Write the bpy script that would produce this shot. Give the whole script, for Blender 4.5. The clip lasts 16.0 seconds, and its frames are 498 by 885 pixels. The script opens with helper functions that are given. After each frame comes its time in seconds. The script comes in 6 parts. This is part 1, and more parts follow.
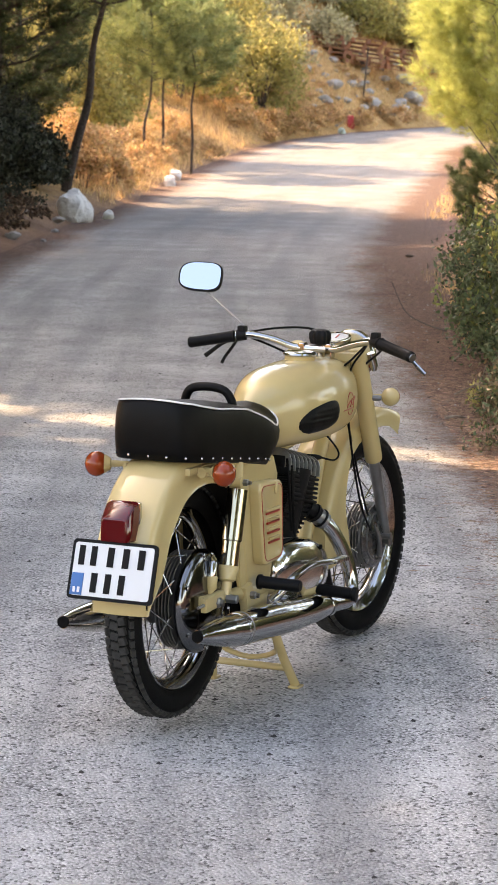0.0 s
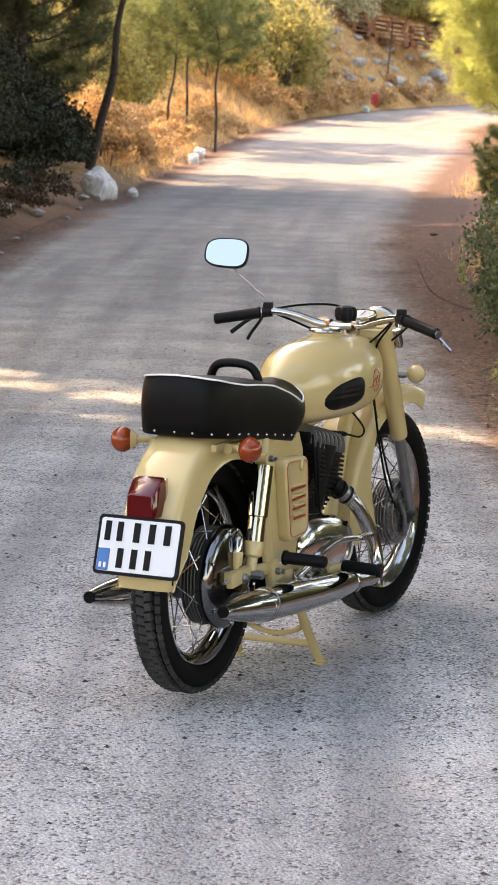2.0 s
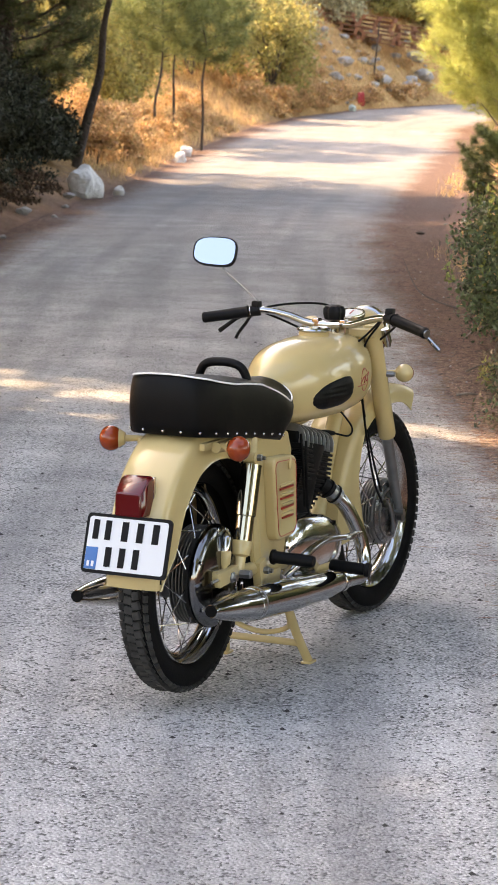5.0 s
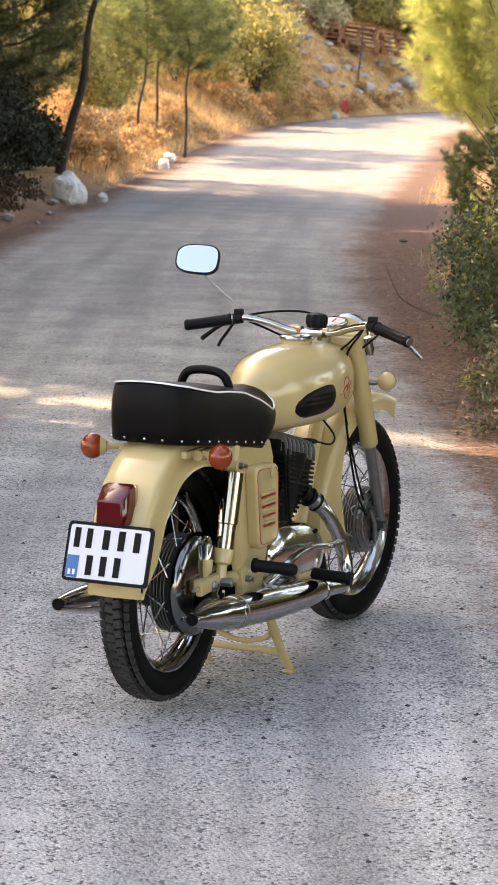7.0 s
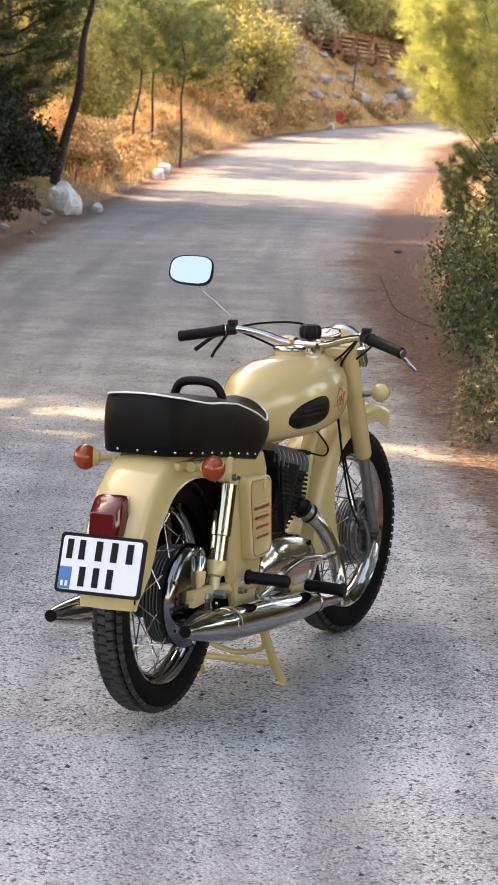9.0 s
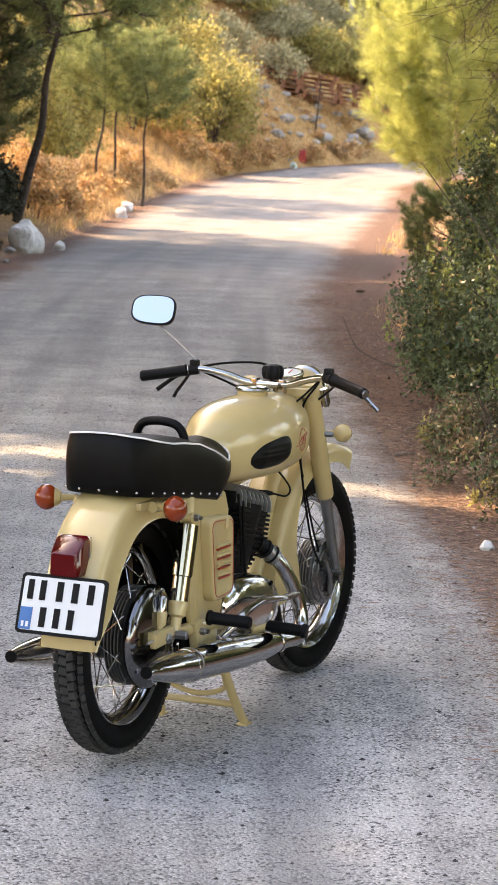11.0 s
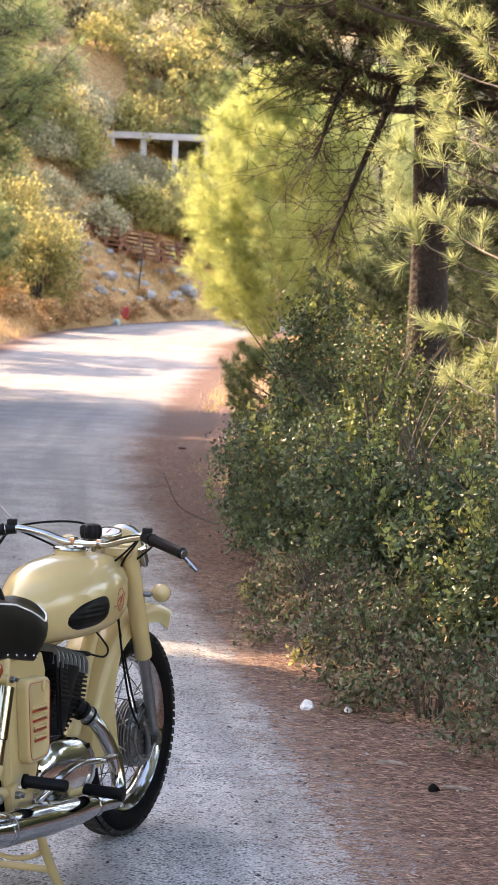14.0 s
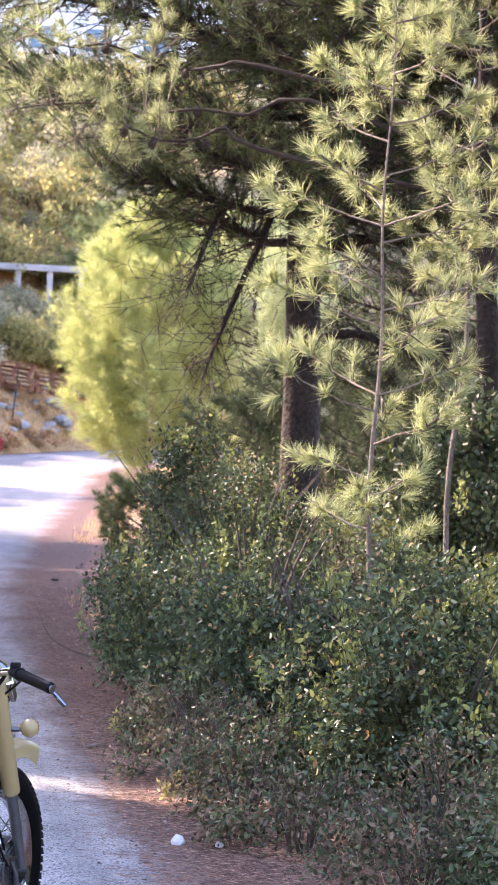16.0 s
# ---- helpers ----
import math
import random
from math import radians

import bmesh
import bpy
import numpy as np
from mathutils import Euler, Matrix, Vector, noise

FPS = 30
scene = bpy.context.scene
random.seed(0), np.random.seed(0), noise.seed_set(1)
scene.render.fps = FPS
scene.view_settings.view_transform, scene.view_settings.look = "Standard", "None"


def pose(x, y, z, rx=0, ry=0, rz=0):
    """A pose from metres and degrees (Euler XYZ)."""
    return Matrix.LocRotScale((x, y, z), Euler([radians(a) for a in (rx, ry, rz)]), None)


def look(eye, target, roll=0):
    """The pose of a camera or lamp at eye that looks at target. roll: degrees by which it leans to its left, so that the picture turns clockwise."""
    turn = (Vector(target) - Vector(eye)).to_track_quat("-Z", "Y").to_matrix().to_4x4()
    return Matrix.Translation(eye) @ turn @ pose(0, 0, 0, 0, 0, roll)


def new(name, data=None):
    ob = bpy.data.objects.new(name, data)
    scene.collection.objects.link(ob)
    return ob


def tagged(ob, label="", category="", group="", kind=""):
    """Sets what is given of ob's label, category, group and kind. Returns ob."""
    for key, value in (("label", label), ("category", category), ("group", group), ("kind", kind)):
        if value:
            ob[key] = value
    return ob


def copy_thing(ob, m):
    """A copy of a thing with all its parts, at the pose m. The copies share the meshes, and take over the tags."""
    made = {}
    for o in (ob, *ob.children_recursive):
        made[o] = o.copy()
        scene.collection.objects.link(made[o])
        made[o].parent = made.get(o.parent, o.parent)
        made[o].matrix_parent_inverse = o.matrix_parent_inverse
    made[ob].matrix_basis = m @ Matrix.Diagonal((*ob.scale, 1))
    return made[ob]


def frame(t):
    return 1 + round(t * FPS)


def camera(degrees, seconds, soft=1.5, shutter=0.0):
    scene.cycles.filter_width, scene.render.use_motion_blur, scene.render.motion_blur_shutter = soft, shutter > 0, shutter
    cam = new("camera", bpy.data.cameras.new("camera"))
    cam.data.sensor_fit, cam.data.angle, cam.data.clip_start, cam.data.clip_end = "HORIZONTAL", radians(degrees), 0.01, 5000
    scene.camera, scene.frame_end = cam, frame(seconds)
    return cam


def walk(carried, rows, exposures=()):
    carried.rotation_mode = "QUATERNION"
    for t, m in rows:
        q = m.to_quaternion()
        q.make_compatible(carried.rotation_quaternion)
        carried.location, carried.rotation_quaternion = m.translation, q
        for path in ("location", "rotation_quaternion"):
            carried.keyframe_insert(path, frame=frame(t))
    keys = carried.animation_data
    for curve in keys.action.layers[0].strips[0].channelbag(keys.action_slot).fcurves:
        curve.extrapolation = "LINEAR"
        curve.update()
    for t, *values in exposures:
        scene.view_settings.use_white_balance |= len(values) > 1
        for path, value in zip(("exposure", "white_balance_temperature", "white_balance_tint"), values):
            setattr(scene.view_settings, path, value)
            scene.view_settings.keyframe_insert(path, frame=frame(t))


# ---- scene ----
# ---- camera: a long lens held at eye height, panning to the verge ----
cam = camera(11.194, 16.0, soft=1.5)
cam.data.dof.use_dof, cam.data.dof.focus_distance, cam.data.dof.aperture_fstop = True, 8.3, 23.0
PATH = [
    (0.0, pose(2.899, -6.196, 1.707, 82.381, -1.040, 23.476)),
    (0.5, pose(2.898, -6.201, 1.706, 82.216, -1.095, 23.613)),
    (1.0, pose(2.898, -6.205, 1.704, 82.081, -1.134, 23.777)),
    (1.5, pose(2.898, -6.207, 1.702, 81.985, -1.105, 23.904)),
    (2.0, pose(2.897, -6.212, 1.702, 81.888, -1.113, 24.006)),
    (2.5, pose(2.894, -6.212, 1.700, 81.838, -1.184, 24.071)),
    (3.0, pose(2.890, -6.210, 1.700, 81.789, -1.217, 24.065)),
    (3.5, pose(2.892, -6.214, 1.701, 81.785, -1.242, 24.032)),
    (4.0, pose(2.888, -6.213, 1.701, 81.802, -1.275, 23.932)),
    (6.5, pose(2.884, -6.194, 1.703, 81.981, -1.398, 23.399)),
    (7.0, pose(2.882, -6.192, 1.703, 82.028, -1.504, 23.338)),
    (7.5, pose(2.885, -6.192, 1.703, 82.070, -1.513, 23.310)),
    (8.0, pose(2.884, -6.184, 1.703, 82.115, -1.540, 23.298)),
    (10.5, pose(2.876, -6.174, 1.708, 82.830, -1.792, 22.754)),
    (11.0, pose(2.874, -6.165, 1.708, 83.153, -1.878, 22.398)),
    (11.5, pose(2.872, -6.162, 1.710, 83.496, -1.983, 21.951)),
    (12.0, pose(2.870, -6.152, 1.712, 83.965, -2.101, 21.394)),
    (12.5, pose(2.866, -6.142, 1.712, 84.515, -2.195, 20.755)),
    (13.0, pose(2.873, -6.140, 1.716, 85.208, -2.220, 20.013)),
    (13.5, pose(2.871, -6.132, 1.714, 85.970, -2.326, 19.261)),
    (14.0, pose(2.871, -6.120, 1.716, 86.809, -2.333, 18.431)),
    (14.5, pose(2.868, -6.104, 1.716, 87.593, -2.380, 17.666)),
    (15.0, pose(2.873, -6.109, 1.720, 88.416, -2.391, 16.901)),
    (15.5, pose(2.880, -6.112, 1.723, 89.155, -2.427, 16.244)),
    (16.0, pose(2.883, -6.107, 1.725, 89.867, -2.413, 15.605)),
]
walk(cam, PATH, [(0.0, 2.80, 9000, 17), (8.0, 2.80, 9000, 17), (12.5, 2.80, 8900, 17), (14.0, 2.87, 7700, 19), (16.0, 2.93, 6100, 29)])
# ---- light: warm sun from beyond the trees on the left, ahead, clear sky ----
SUN_EL, SUN_AZ = radians(40.0), radians(-73.5)      # azimuth from +Y towards +X
world = bpy.data.worlds.new("sky_world")
scene.world = world
world.use_nodes = True
wn = world.node_tree.nodes
sky = wn.new("ShaderNodeTexSky")
sky.sky_type, sky.sun_disc = "NISHITA", False
sky.sun_elevation, sky.sun_rotation = SUN_EL, SUN_AZ
sky.air_density, sky.dust_density = 1.0, 2.0
wn["Background"].inputs["Strength"].default_value = 0.15
world.node_tree.links.new(sky.outputs[0], wn["Background"].inputs["Color"])
sun = new("sun", bpy.data.lights.new("sun", "SUN"))
sun.data.energy, sun.data.angle, sun.data.color = 2.3, radians(0.6), (1.0, 0.82, 0.60)
sun_from = Vector((math.sin(SUN_AZ) * math.cos(SUN_EL), math.cos(SUN_AZ) * math.cos(SUN_EL), math.sin(SUN_EL)))
sun.matrix_world = look(sun_from * 60, (0, 0, 0))

# ---- materials ----
def material(name, base, rough=0.6, metal=0.0, vary=0.0, grain=20.0, bump=0.0, bump_scale=60.0, second=None, coat=0.0,
             trans=0.0, random_hue=0.0, spec=0.5, islands=0.0):
    """A node material: base colour, varied by two scales of noise towards `second`, with fine relief."""
    m = bpy.data.materials.new(name)
    m.use_nodes = True
    nt, n = m.node_tree, m.node_tree.nodes
    b = n["Principled BSDF"]
    b.inputs["Roughness"].default_value, b.inputs["Metallic"].default_value = rough, metal
    b.inputs["Coat Weight"].default_value, b.inputs["Coat Roughness"].default_value = coat, 0.06
    b.inputs["Specular IOR Level"].default_value = spec
    b.inputs["Base Color"].default_value = (*base, 1)
    tc = n.new("ShaderNodeTexCoord")
    out = None
    if vary > 0 or second:
        sec = second or tuple(c * (1 - vary) for c in base)
        big, small = n.new("ShaderNodeTexNoise"), n.new("ShaderNodeTexNoise")
        big.inputs["Scale"].default_value, small.inputs["Scale"].default_value = grain / 12, grain
        big.inputs["Detail"].default_value, small.inputs["Detail"].default_value = 4, 6
        for q in (big, small):
            nt.links.new(tc.outputs["Object"], q.inputs["Vector"])
        add = n.new("ShaderNodeMath")
        add.operation = "ADD"
        nt.links.new(big.outputs["Fac"], add.inputs[0])
        nt.links.new(small.outputs["Fac"], add.inputs[1])
        ramp = n.new("ShaderNodeMapRange")
        ramp.inputs["From Min"].default_value, ramp.inputs["From Max"].default_value = 0.72, 1.28
        nt.links.new(add.outputs[0], ramp.inputs["Value"])
        mix = n.new("ShaderNodeMix")
        mix.data_type = "RGBA"
        mix.inputs["A"].default_value, mix.inputs["B"].default_value = (*base, 1), (*sec, 1)
        nt.links.new(ramp.outputs["Result"], mix.inputs["Factor"])
        out = mix.outputs["Result"]
        if rough > 0.15:
            rr = n.new("ShaderNodeMapRange")
            rr.inputs["To Min"].default_value, rr.inputs["To Max"].default_value = rough * 0.85, min(1, rough * 1.15)
            nt.links.new(small.outputs["Fac"], rr.inputs["Value"])
            nt.links.new(rr.outputs["Result"], b.inputs["Roughness"])
    if islands > 0 or random_hue > 0:
        hsv = n.new("ShaderNodeHueSaturation")
        if out:
            nt.links.new(out, hsv.inputs["Color"])
        else:
            hsv.inputs["Color"].default_value = (*base, 1)
        geo = n.new("ShaderNodeNewGeometry")
        obi = n.new("ShaderNodeObjectInfo")
        src = geo.outputs["Random Per Island"] if islands > 0 else obi.outputs["Random"]
        k = max(islands, random_hue)
        v = n.new("ShaderNodeMapRange")
        v.inputs["To Min"].default_value, v.inputs["To Max"].default_value = 1 - k, 1 + k
        nt.links.new(src, v.inputs["Value"])
        nt.links.new(v.outputs["Result"], hsv.inputs["Value"])
        h = n.new("ShaderNodeMapRange")
        h.inputs["To Min"].default_value, h.inputs["To Max"].default_value = 0.5 - 0.04 * k, 0.5 + 0.04 * k
        mul = n.new("ShaderNodeMath")
        mul.operation, mul.inputs[1].default_value = "MULTIPLY", 7.31
        fr = n.new("ShaderNodeMath")
        fr.operation = "FRACT"
        nt.links.new(src, mul.inputs[0])
        nt.links.new(mul.outputs[0], fr.inputs[0])
        nt.links.new(fr.outputs[0], h.inputs["Value"])
        nt.links.new(h.outputs["Result"], hsv.inputs["Hue"])
        out = hsv.outputs["Color"]
    if out:
        nt.links.new(out, b.inputs["Base Color"])
    if bump > 0:
        bt, bp = n.new("ShaderNodeTexNoise"), n.new("ShaderNodeBump")
        bt.inputs["Scale"].default_value, bt.inputs["Detail"].default_value = bump_scale, 6
        bp.inputs["Strength"].default_value, bp.inputs["Distance"].default_value = bump, 1.0 / bump_scale
        nt.links.new(tc.outputs["Object"], bt.inputs["Vector"])
        nt.links.new(bt.outputs["Fac"], bp.inputs["Height"])
        nt.links.new(bp.outputs["Normal"], b.inputs["Normal"])
    if trans > 0:
        tr, ms = n.new("ShaderNodeBsdfTranslucent"), n.new("ShaderNodeMixShader")
        ms.inputs[0].default_value = trans
        if out:
            nt.links.new(out, tr.inputs["Color"])
        else:
            tr.inputs["Color"].default_value = (*base, 1)
        nt.links.new(b.outputs[0], ms.inputs[1])
        nt.links.new(tr.outputs[0], ms.inputs[2])
        nt.links.new(ms.outputs[0], n["Material Output"].inputs["Surface"])
    return m


CREAM = material("cream_enamel", (0.485, 0.372, 0.178), 0.5, vary=0.06, grain=9, coat=0.85, spec=0.15)
CHROME = material("chrome", (0.47, 0.465, 0.455), 0.055, 1.0, vary=0.12, grain=14)
# chrome with a warm tint in place of the mirrored cream panels
WARM_CHROME = material("warm_tinted_chrome", (0.40, 0.365, 0.28), 0.09, 1.0, vary=0.2, grain=14)
DARK_CHROME = material("dark_polished_metal", (0.20, 0.20, 0.205), 0.10, 1.0, vary=0.2, grain=14)
STEEL = material("brushed_steel", (0.30, 0.30, 0.30), 0.32, 1.0, vary=0.25, grain=40)
GREY_STEEL = material("dull_grey_fork", (0.23, 0.23, 0.235), 0.35, 0.7, vary=0.25, grain=40)
ALU = material("cast_aluminium", (0.33, 0.33, 0.33), 0.45, 0.9, vary=0.3, grain=60, bump=0.15, bump_scale=300)
POLISHED = material("polished_aluminium", (0.78, 0.77, 0.75), 0.11, 1.0, vary=0.15, grain=30)
DRUM = material("grey_iron_drum", (0.095, 0.095, 0.098), 0.34, 0.35, vary=0.3, grain=50, bump=0.1, bump_scale=200)
HUB = material("dark_hub", (0.17, 0.17, 0.172), 0.27, 0.8, vary=0.3, grain=50)
BLACK_IRON = material("black_painted_iron", (0.005, 0.005, 0.0055), 0.5, vary=0.4, grain=50, bump=0.1, bump_scale=250, spec=0.14)
TYRE = material("tyre_rubber", (0.004, 0.004, 0.0044), 0.62, second=(0.008, 0.0075, 0.007), grain=30, bump=0.15, bump_scale=220, spec=0.06)
TREAD = material("dusty_tread_block", (0.044, 0.043, 0.042), 0.75, second=(0.014, 0.0135, 0.013), grain=40, bump=0.2, bump_scale=250, spec=0.2)
RUBBER = material("black_rubber", (0.0035, 0.0035, 0.004), 0.5, vary=0.4, grain=30, bump=0.08, bump_scale=200, spec=0.12)
VINYL = material("black_vinyl", (0.0025, 0.0025, 0.0028), 0.42, vary=0.4, grain=25, bump=0.25, bump_scale=420, spec=0.10)
PIPING = material("white_piping", (0.75, 0.75, 0.74), 0.4, vary=0.1, grain=40)
RED_LENS = material("red_lens", (0.080, 0.001, 0.003), 0.10, coat=0.3)
AMBER = material("amber_red_lens", (0.22, 0.030, 0.007), 0.18, coat=0.25, spec=0.35)
RED_PAINT = material("red_pinstripe", (0.30, 0.026, 0.014), 0.4)
PLATE_WHITE = material("plate_white", (0.55, 0.56, 0.58), 0.35, vary=0.03, grain=10)
PLATE_BLACK = material("plate_black", (0.005, 0.005, 0.0055), 0.5, spec=0.1)
PLATE_BLUE = material("plate_blue", (0.001, 0.095, 0.30), 0.4)
MIRROR = material("mirror_glass", (0.50, 0.56, 0.62), 0.02, 1.0)
# near-black: painted shade in recesses, also the outlet, screws and a clod
DARK = material("dark_shade_and_dirt", (0.004, 0.004, 0.004), 0.8, vary=0.5, grain=30, spec=0.08)
PALE_WRAP = material("pale_plastic_wrap", (0.42, 0.42, 0.44), 0.4, vary=0.4, grain=60, bump=0.6, bump_scale=70)
DIAL = material("dial_face", (0.55, 0.54, 0.50), 0.3, coat=0.8)

# ---- the ground: road frame s (along), w (to the right), turned 23.5 degrees ----
ROAD_TURN = radians(23.5)
UX, UY = -math.sin(ROAD_TURN), math.cos(ROAD_TURN)


def at_road(s, w):
    return s * UX + w * UY, s * UY - w * UX


def to_road(x, y):
    return x * UX + y * UY, x * UY - y * UX


BEND_S = [-50, 14, 20, 27, 35, 49, 61, 68, 74, 80, 90, 110, 900]
BEND_W = [0, 0, 0.12, 0.5, 1.15, 2.3, 3.5, 4.7, 6.5, 9.2, 15.5, 36, 800]
HALF_S, HALF_W = [0, 20, 35, 50, 70], [1.65, 1.75, 1.95, 2.3, 2.4]


def along(s, w):
    """Lateral offset from the veering road, in units in which the asphalt runs from -2.15 to 1.15."""
    return (w - np.interp(s, BEND_S, BEND_W) + 0.5) * 1.65 / np.interp(s, HALF_S, HALF_W) - 0.5


def across(s, v):
    """The w of an offset v: the inverse of along()."""
    return (v + 0.5) * np.interp(s, HALF_S, HALF_W) / 1.65 - 0.5 + np.interp(s, BEND_S, BEND_W)


def smooth(a, b, v):
    k = np.clip((v - a) / (b - a), 0, 1)
    return k * k * (3 - 2 * k)


def wave(x, y):
    return (np.sin(x * 0.9 + 1.3) * np.cos(y * 0.7) + 0.5 * np.sin(x * 2.3 + y * 1.7) + 0.3 * np.sin(5.1 * x - 3.7 * y)) / 1.8


LEFT, RIGHT = -2.15, 1.15                          # edges of the asphalt


def road_rise(q):
    q = np.asarray(q, float)
    k = np.maximum(q - 22, 0)
    return np.where(k < 45, 0.00030 * k * k, 0.6075 + 0.027 * (k - 45))


def height(s, w):
    s, w = np.asarray(s, float), np.asarray(w, float)
    v = along(s, w)
    z = road_rise(np.minimum(s, 120))
    left = np.maximum(-v - 2.5, 0)
    z = z + (0.36 + 0.62 * smooth(60, 74, s)) * np.minimum(left, 9) * smooth(9, 30, s) + 0.10 * np.maximum(left - 9, 0) + 0.05 * np.minimum(left, 10)
    right = np.maximum(v - 1.9, 0)
    z = z + 0.10 * np.minimum(right, 8)
    hill = np.maximum(s - 88, 0) * smooth(2.5, 9, -v)
    z = z + 0.13 * np.minimum(hill, 130)
    rough = smooth(0.3, 2.0, left + right)
    return z + 0.09 * rough * wave(s * 1.1, w * 1.3) + 0.35 * smooth(2, 9, left + right) * wave(s * 0.31, w * 0.27)


def ground_at(x, y):
    s, w = to_road(x, y)
    return float(height(s, w))


def sheet(name, xs, ys, zfun, mat):
    """A grid in road coordinates."""
    S, W = np.meshgrid(ys, xs, indexing="ij")
    Z = zfun(S, W)
    X, Y = S * UX + W * UY, S * UY - W * UX
    nx, ny = len(xs), len(ys)
    verts = np.stack([X, Y, Z], -1).reshape(-1, 3)
    faces = [(j * nx + i, j * nx + i + 1, (j + 1) * nx + i + 1, (j + 1) * nx + i) for j in range(ny - 1) for i in range(nx - 1)]
    me = bpy.data.meshes.new(name)
    me.from_pydata(verts.tolist(), [], faces)
    me.polygons.foreach_set("use_smooth", [True] * len(me.polygons))
    me.materials.append(mat)
    return new(name, me)


def spaced(*runs):
    out = []
    for a, b, step in runs:
        out += list(np.arange(a, b, step))
    return np.array(out)

# ---- mesh helpers ----
def part(name, bm, mat, parent=None, label="", smoothing=True, sharp=40):
    """Links a bmesh as one mesh object under a thing or a part."""
    bmesh.ops.recalc_face_normals(bm, faces=bm.faces)
    me = bpy.data.meshes.new(name)
    bm.to_mesh(me)
    bm.free()
    if smoothing:
        me.polygons.foreach_set("use_smooth", [True] * len(me.polygons))
        me.set_sharp_from_angle(angle=radians(sharp))
    me.materials.append(mat)
    ob = new(name, me)
    if parent:
        ob.parent = parent
    return tagged(ob, label)


def rings(bm, loops, close=True, caps=True):
    """Skins a list of closed loops of points."""
    vs = [[bm.verts.new(p) for p in loop] for loop in loops]
    n = len(vs[0])
    for a, b in zip(vs, vs[1:]):
        for i in range(n if close else n - 1):
            j = (i + 1) % n
            bm.faces.new((a[i], a[j], b[j], b[i]))
    if caps and close:
        bm.faces.new(vs[0][::-1])
        bm.faces.new(vs[-1])
    return vs


def glide(points, steps):
    """Catmull-Rom through the points."""
    p = [Vector(q) for q in points]
    p = [p[0] * 2 - p[1]] + p + [p[-1] * 2 - p[-2]]
    out = []
    for i in range(1, len(p) - 2):
        for k in range(steps):
            t = k / steps
            a, b, c, d = p[i - 1:i + 3]
            out.append(0.5 * ((2 * b) + (c - a) * t + (2 * a - 5 * b + 4 * c - d) * t * t + (3 * b - a - 3 * c + d) * t ** 3))
    return out + [p[-2]]


def tube(bm, points, radius, sides=10, steps=1, caps=True):
    """A tube along points; radius is one number or one for each of the given points."""
    n0 = len(points)
    pts = glide(points, steps) if steps > 1 else [Vector(p) for p in points]
    rad = radius if isinstance(radius, (list, tuple)) else [radius] * n0
    rr = np.interp(np.linspace(0, n0 - 1, len(pts)), range(n0), rad)
    up = None
    loops = []
    for i, p in enumerate(pts):
        d = (pts[min(i + 1, len(pts) - 1)] - pts[max(i - 1, 0)]).normalized()
        if up is None:
            up = d.orthogonal().normalized()
        up = (up - d * up.dot(d)).normalized()
        side = d.cross(up)
        loops.append([p + (up * math.cos(2 * math.pi * k / sides) + side * math.sin(2 * math.pi * k / sides)) * rr[i] for k in range(sides)])
    rings(bm, loops, caps=caps)
    return bm


def turned(bm, profile, sides=48, origin=(0, 0, 0), axis="X", closed=False):
    """Turns (radius, along) pairs about an axis."""
    o = Vector(origin)
    loops = []
    for r, h in profile:
        loop = []
        for k in range(sides):
            c, s = math.cos(2 * math.pi * k / sides), math.sin(2 * math.pi * k / sides)
            loop.append(o + Vector({"X": (h, r * c, r * s), "Y": (r * c, h, r * s), "Z": (r * c, r * s, h)}[axis]))
        loops.append(loop)
    if closed:
        vs = rings(bm, loops, caps=False)
        for i in range(sides):
            j = (i + 1) % sides
            bm.faces.new((vs[-1][i], vs[-1][j], vs[0][j], vs[0][i]))
    else:
        rings(bm, loops)
    return bm


def block(bm, size, m=Matrix(), bevel=0.0, segments=2):
    r = bmesh.ops.create_cube(bm, size=1, matrix=m @ Matrix.Diagonal((*size, 1)))
    if bevel:
        es = list({e for v in r["verts"] for e in v.link_edges})
        bmesh.ops.bevel(bm, geom=es, offset=bevel, segments=segments, affect="EDGES", profile=0.7)
    return bm


def ball(bm, r, at, stretch=(1, 1, 1), n=16):
    bmesh.ops.create_uvsphere(bm, u_segments=n, v_segments=max(6, n // 2), radius=r, matrix=Matrix.Translation(at) @ Matrix.Diagonal((*stretch, 1)))
    return bm


B = bmesh.new

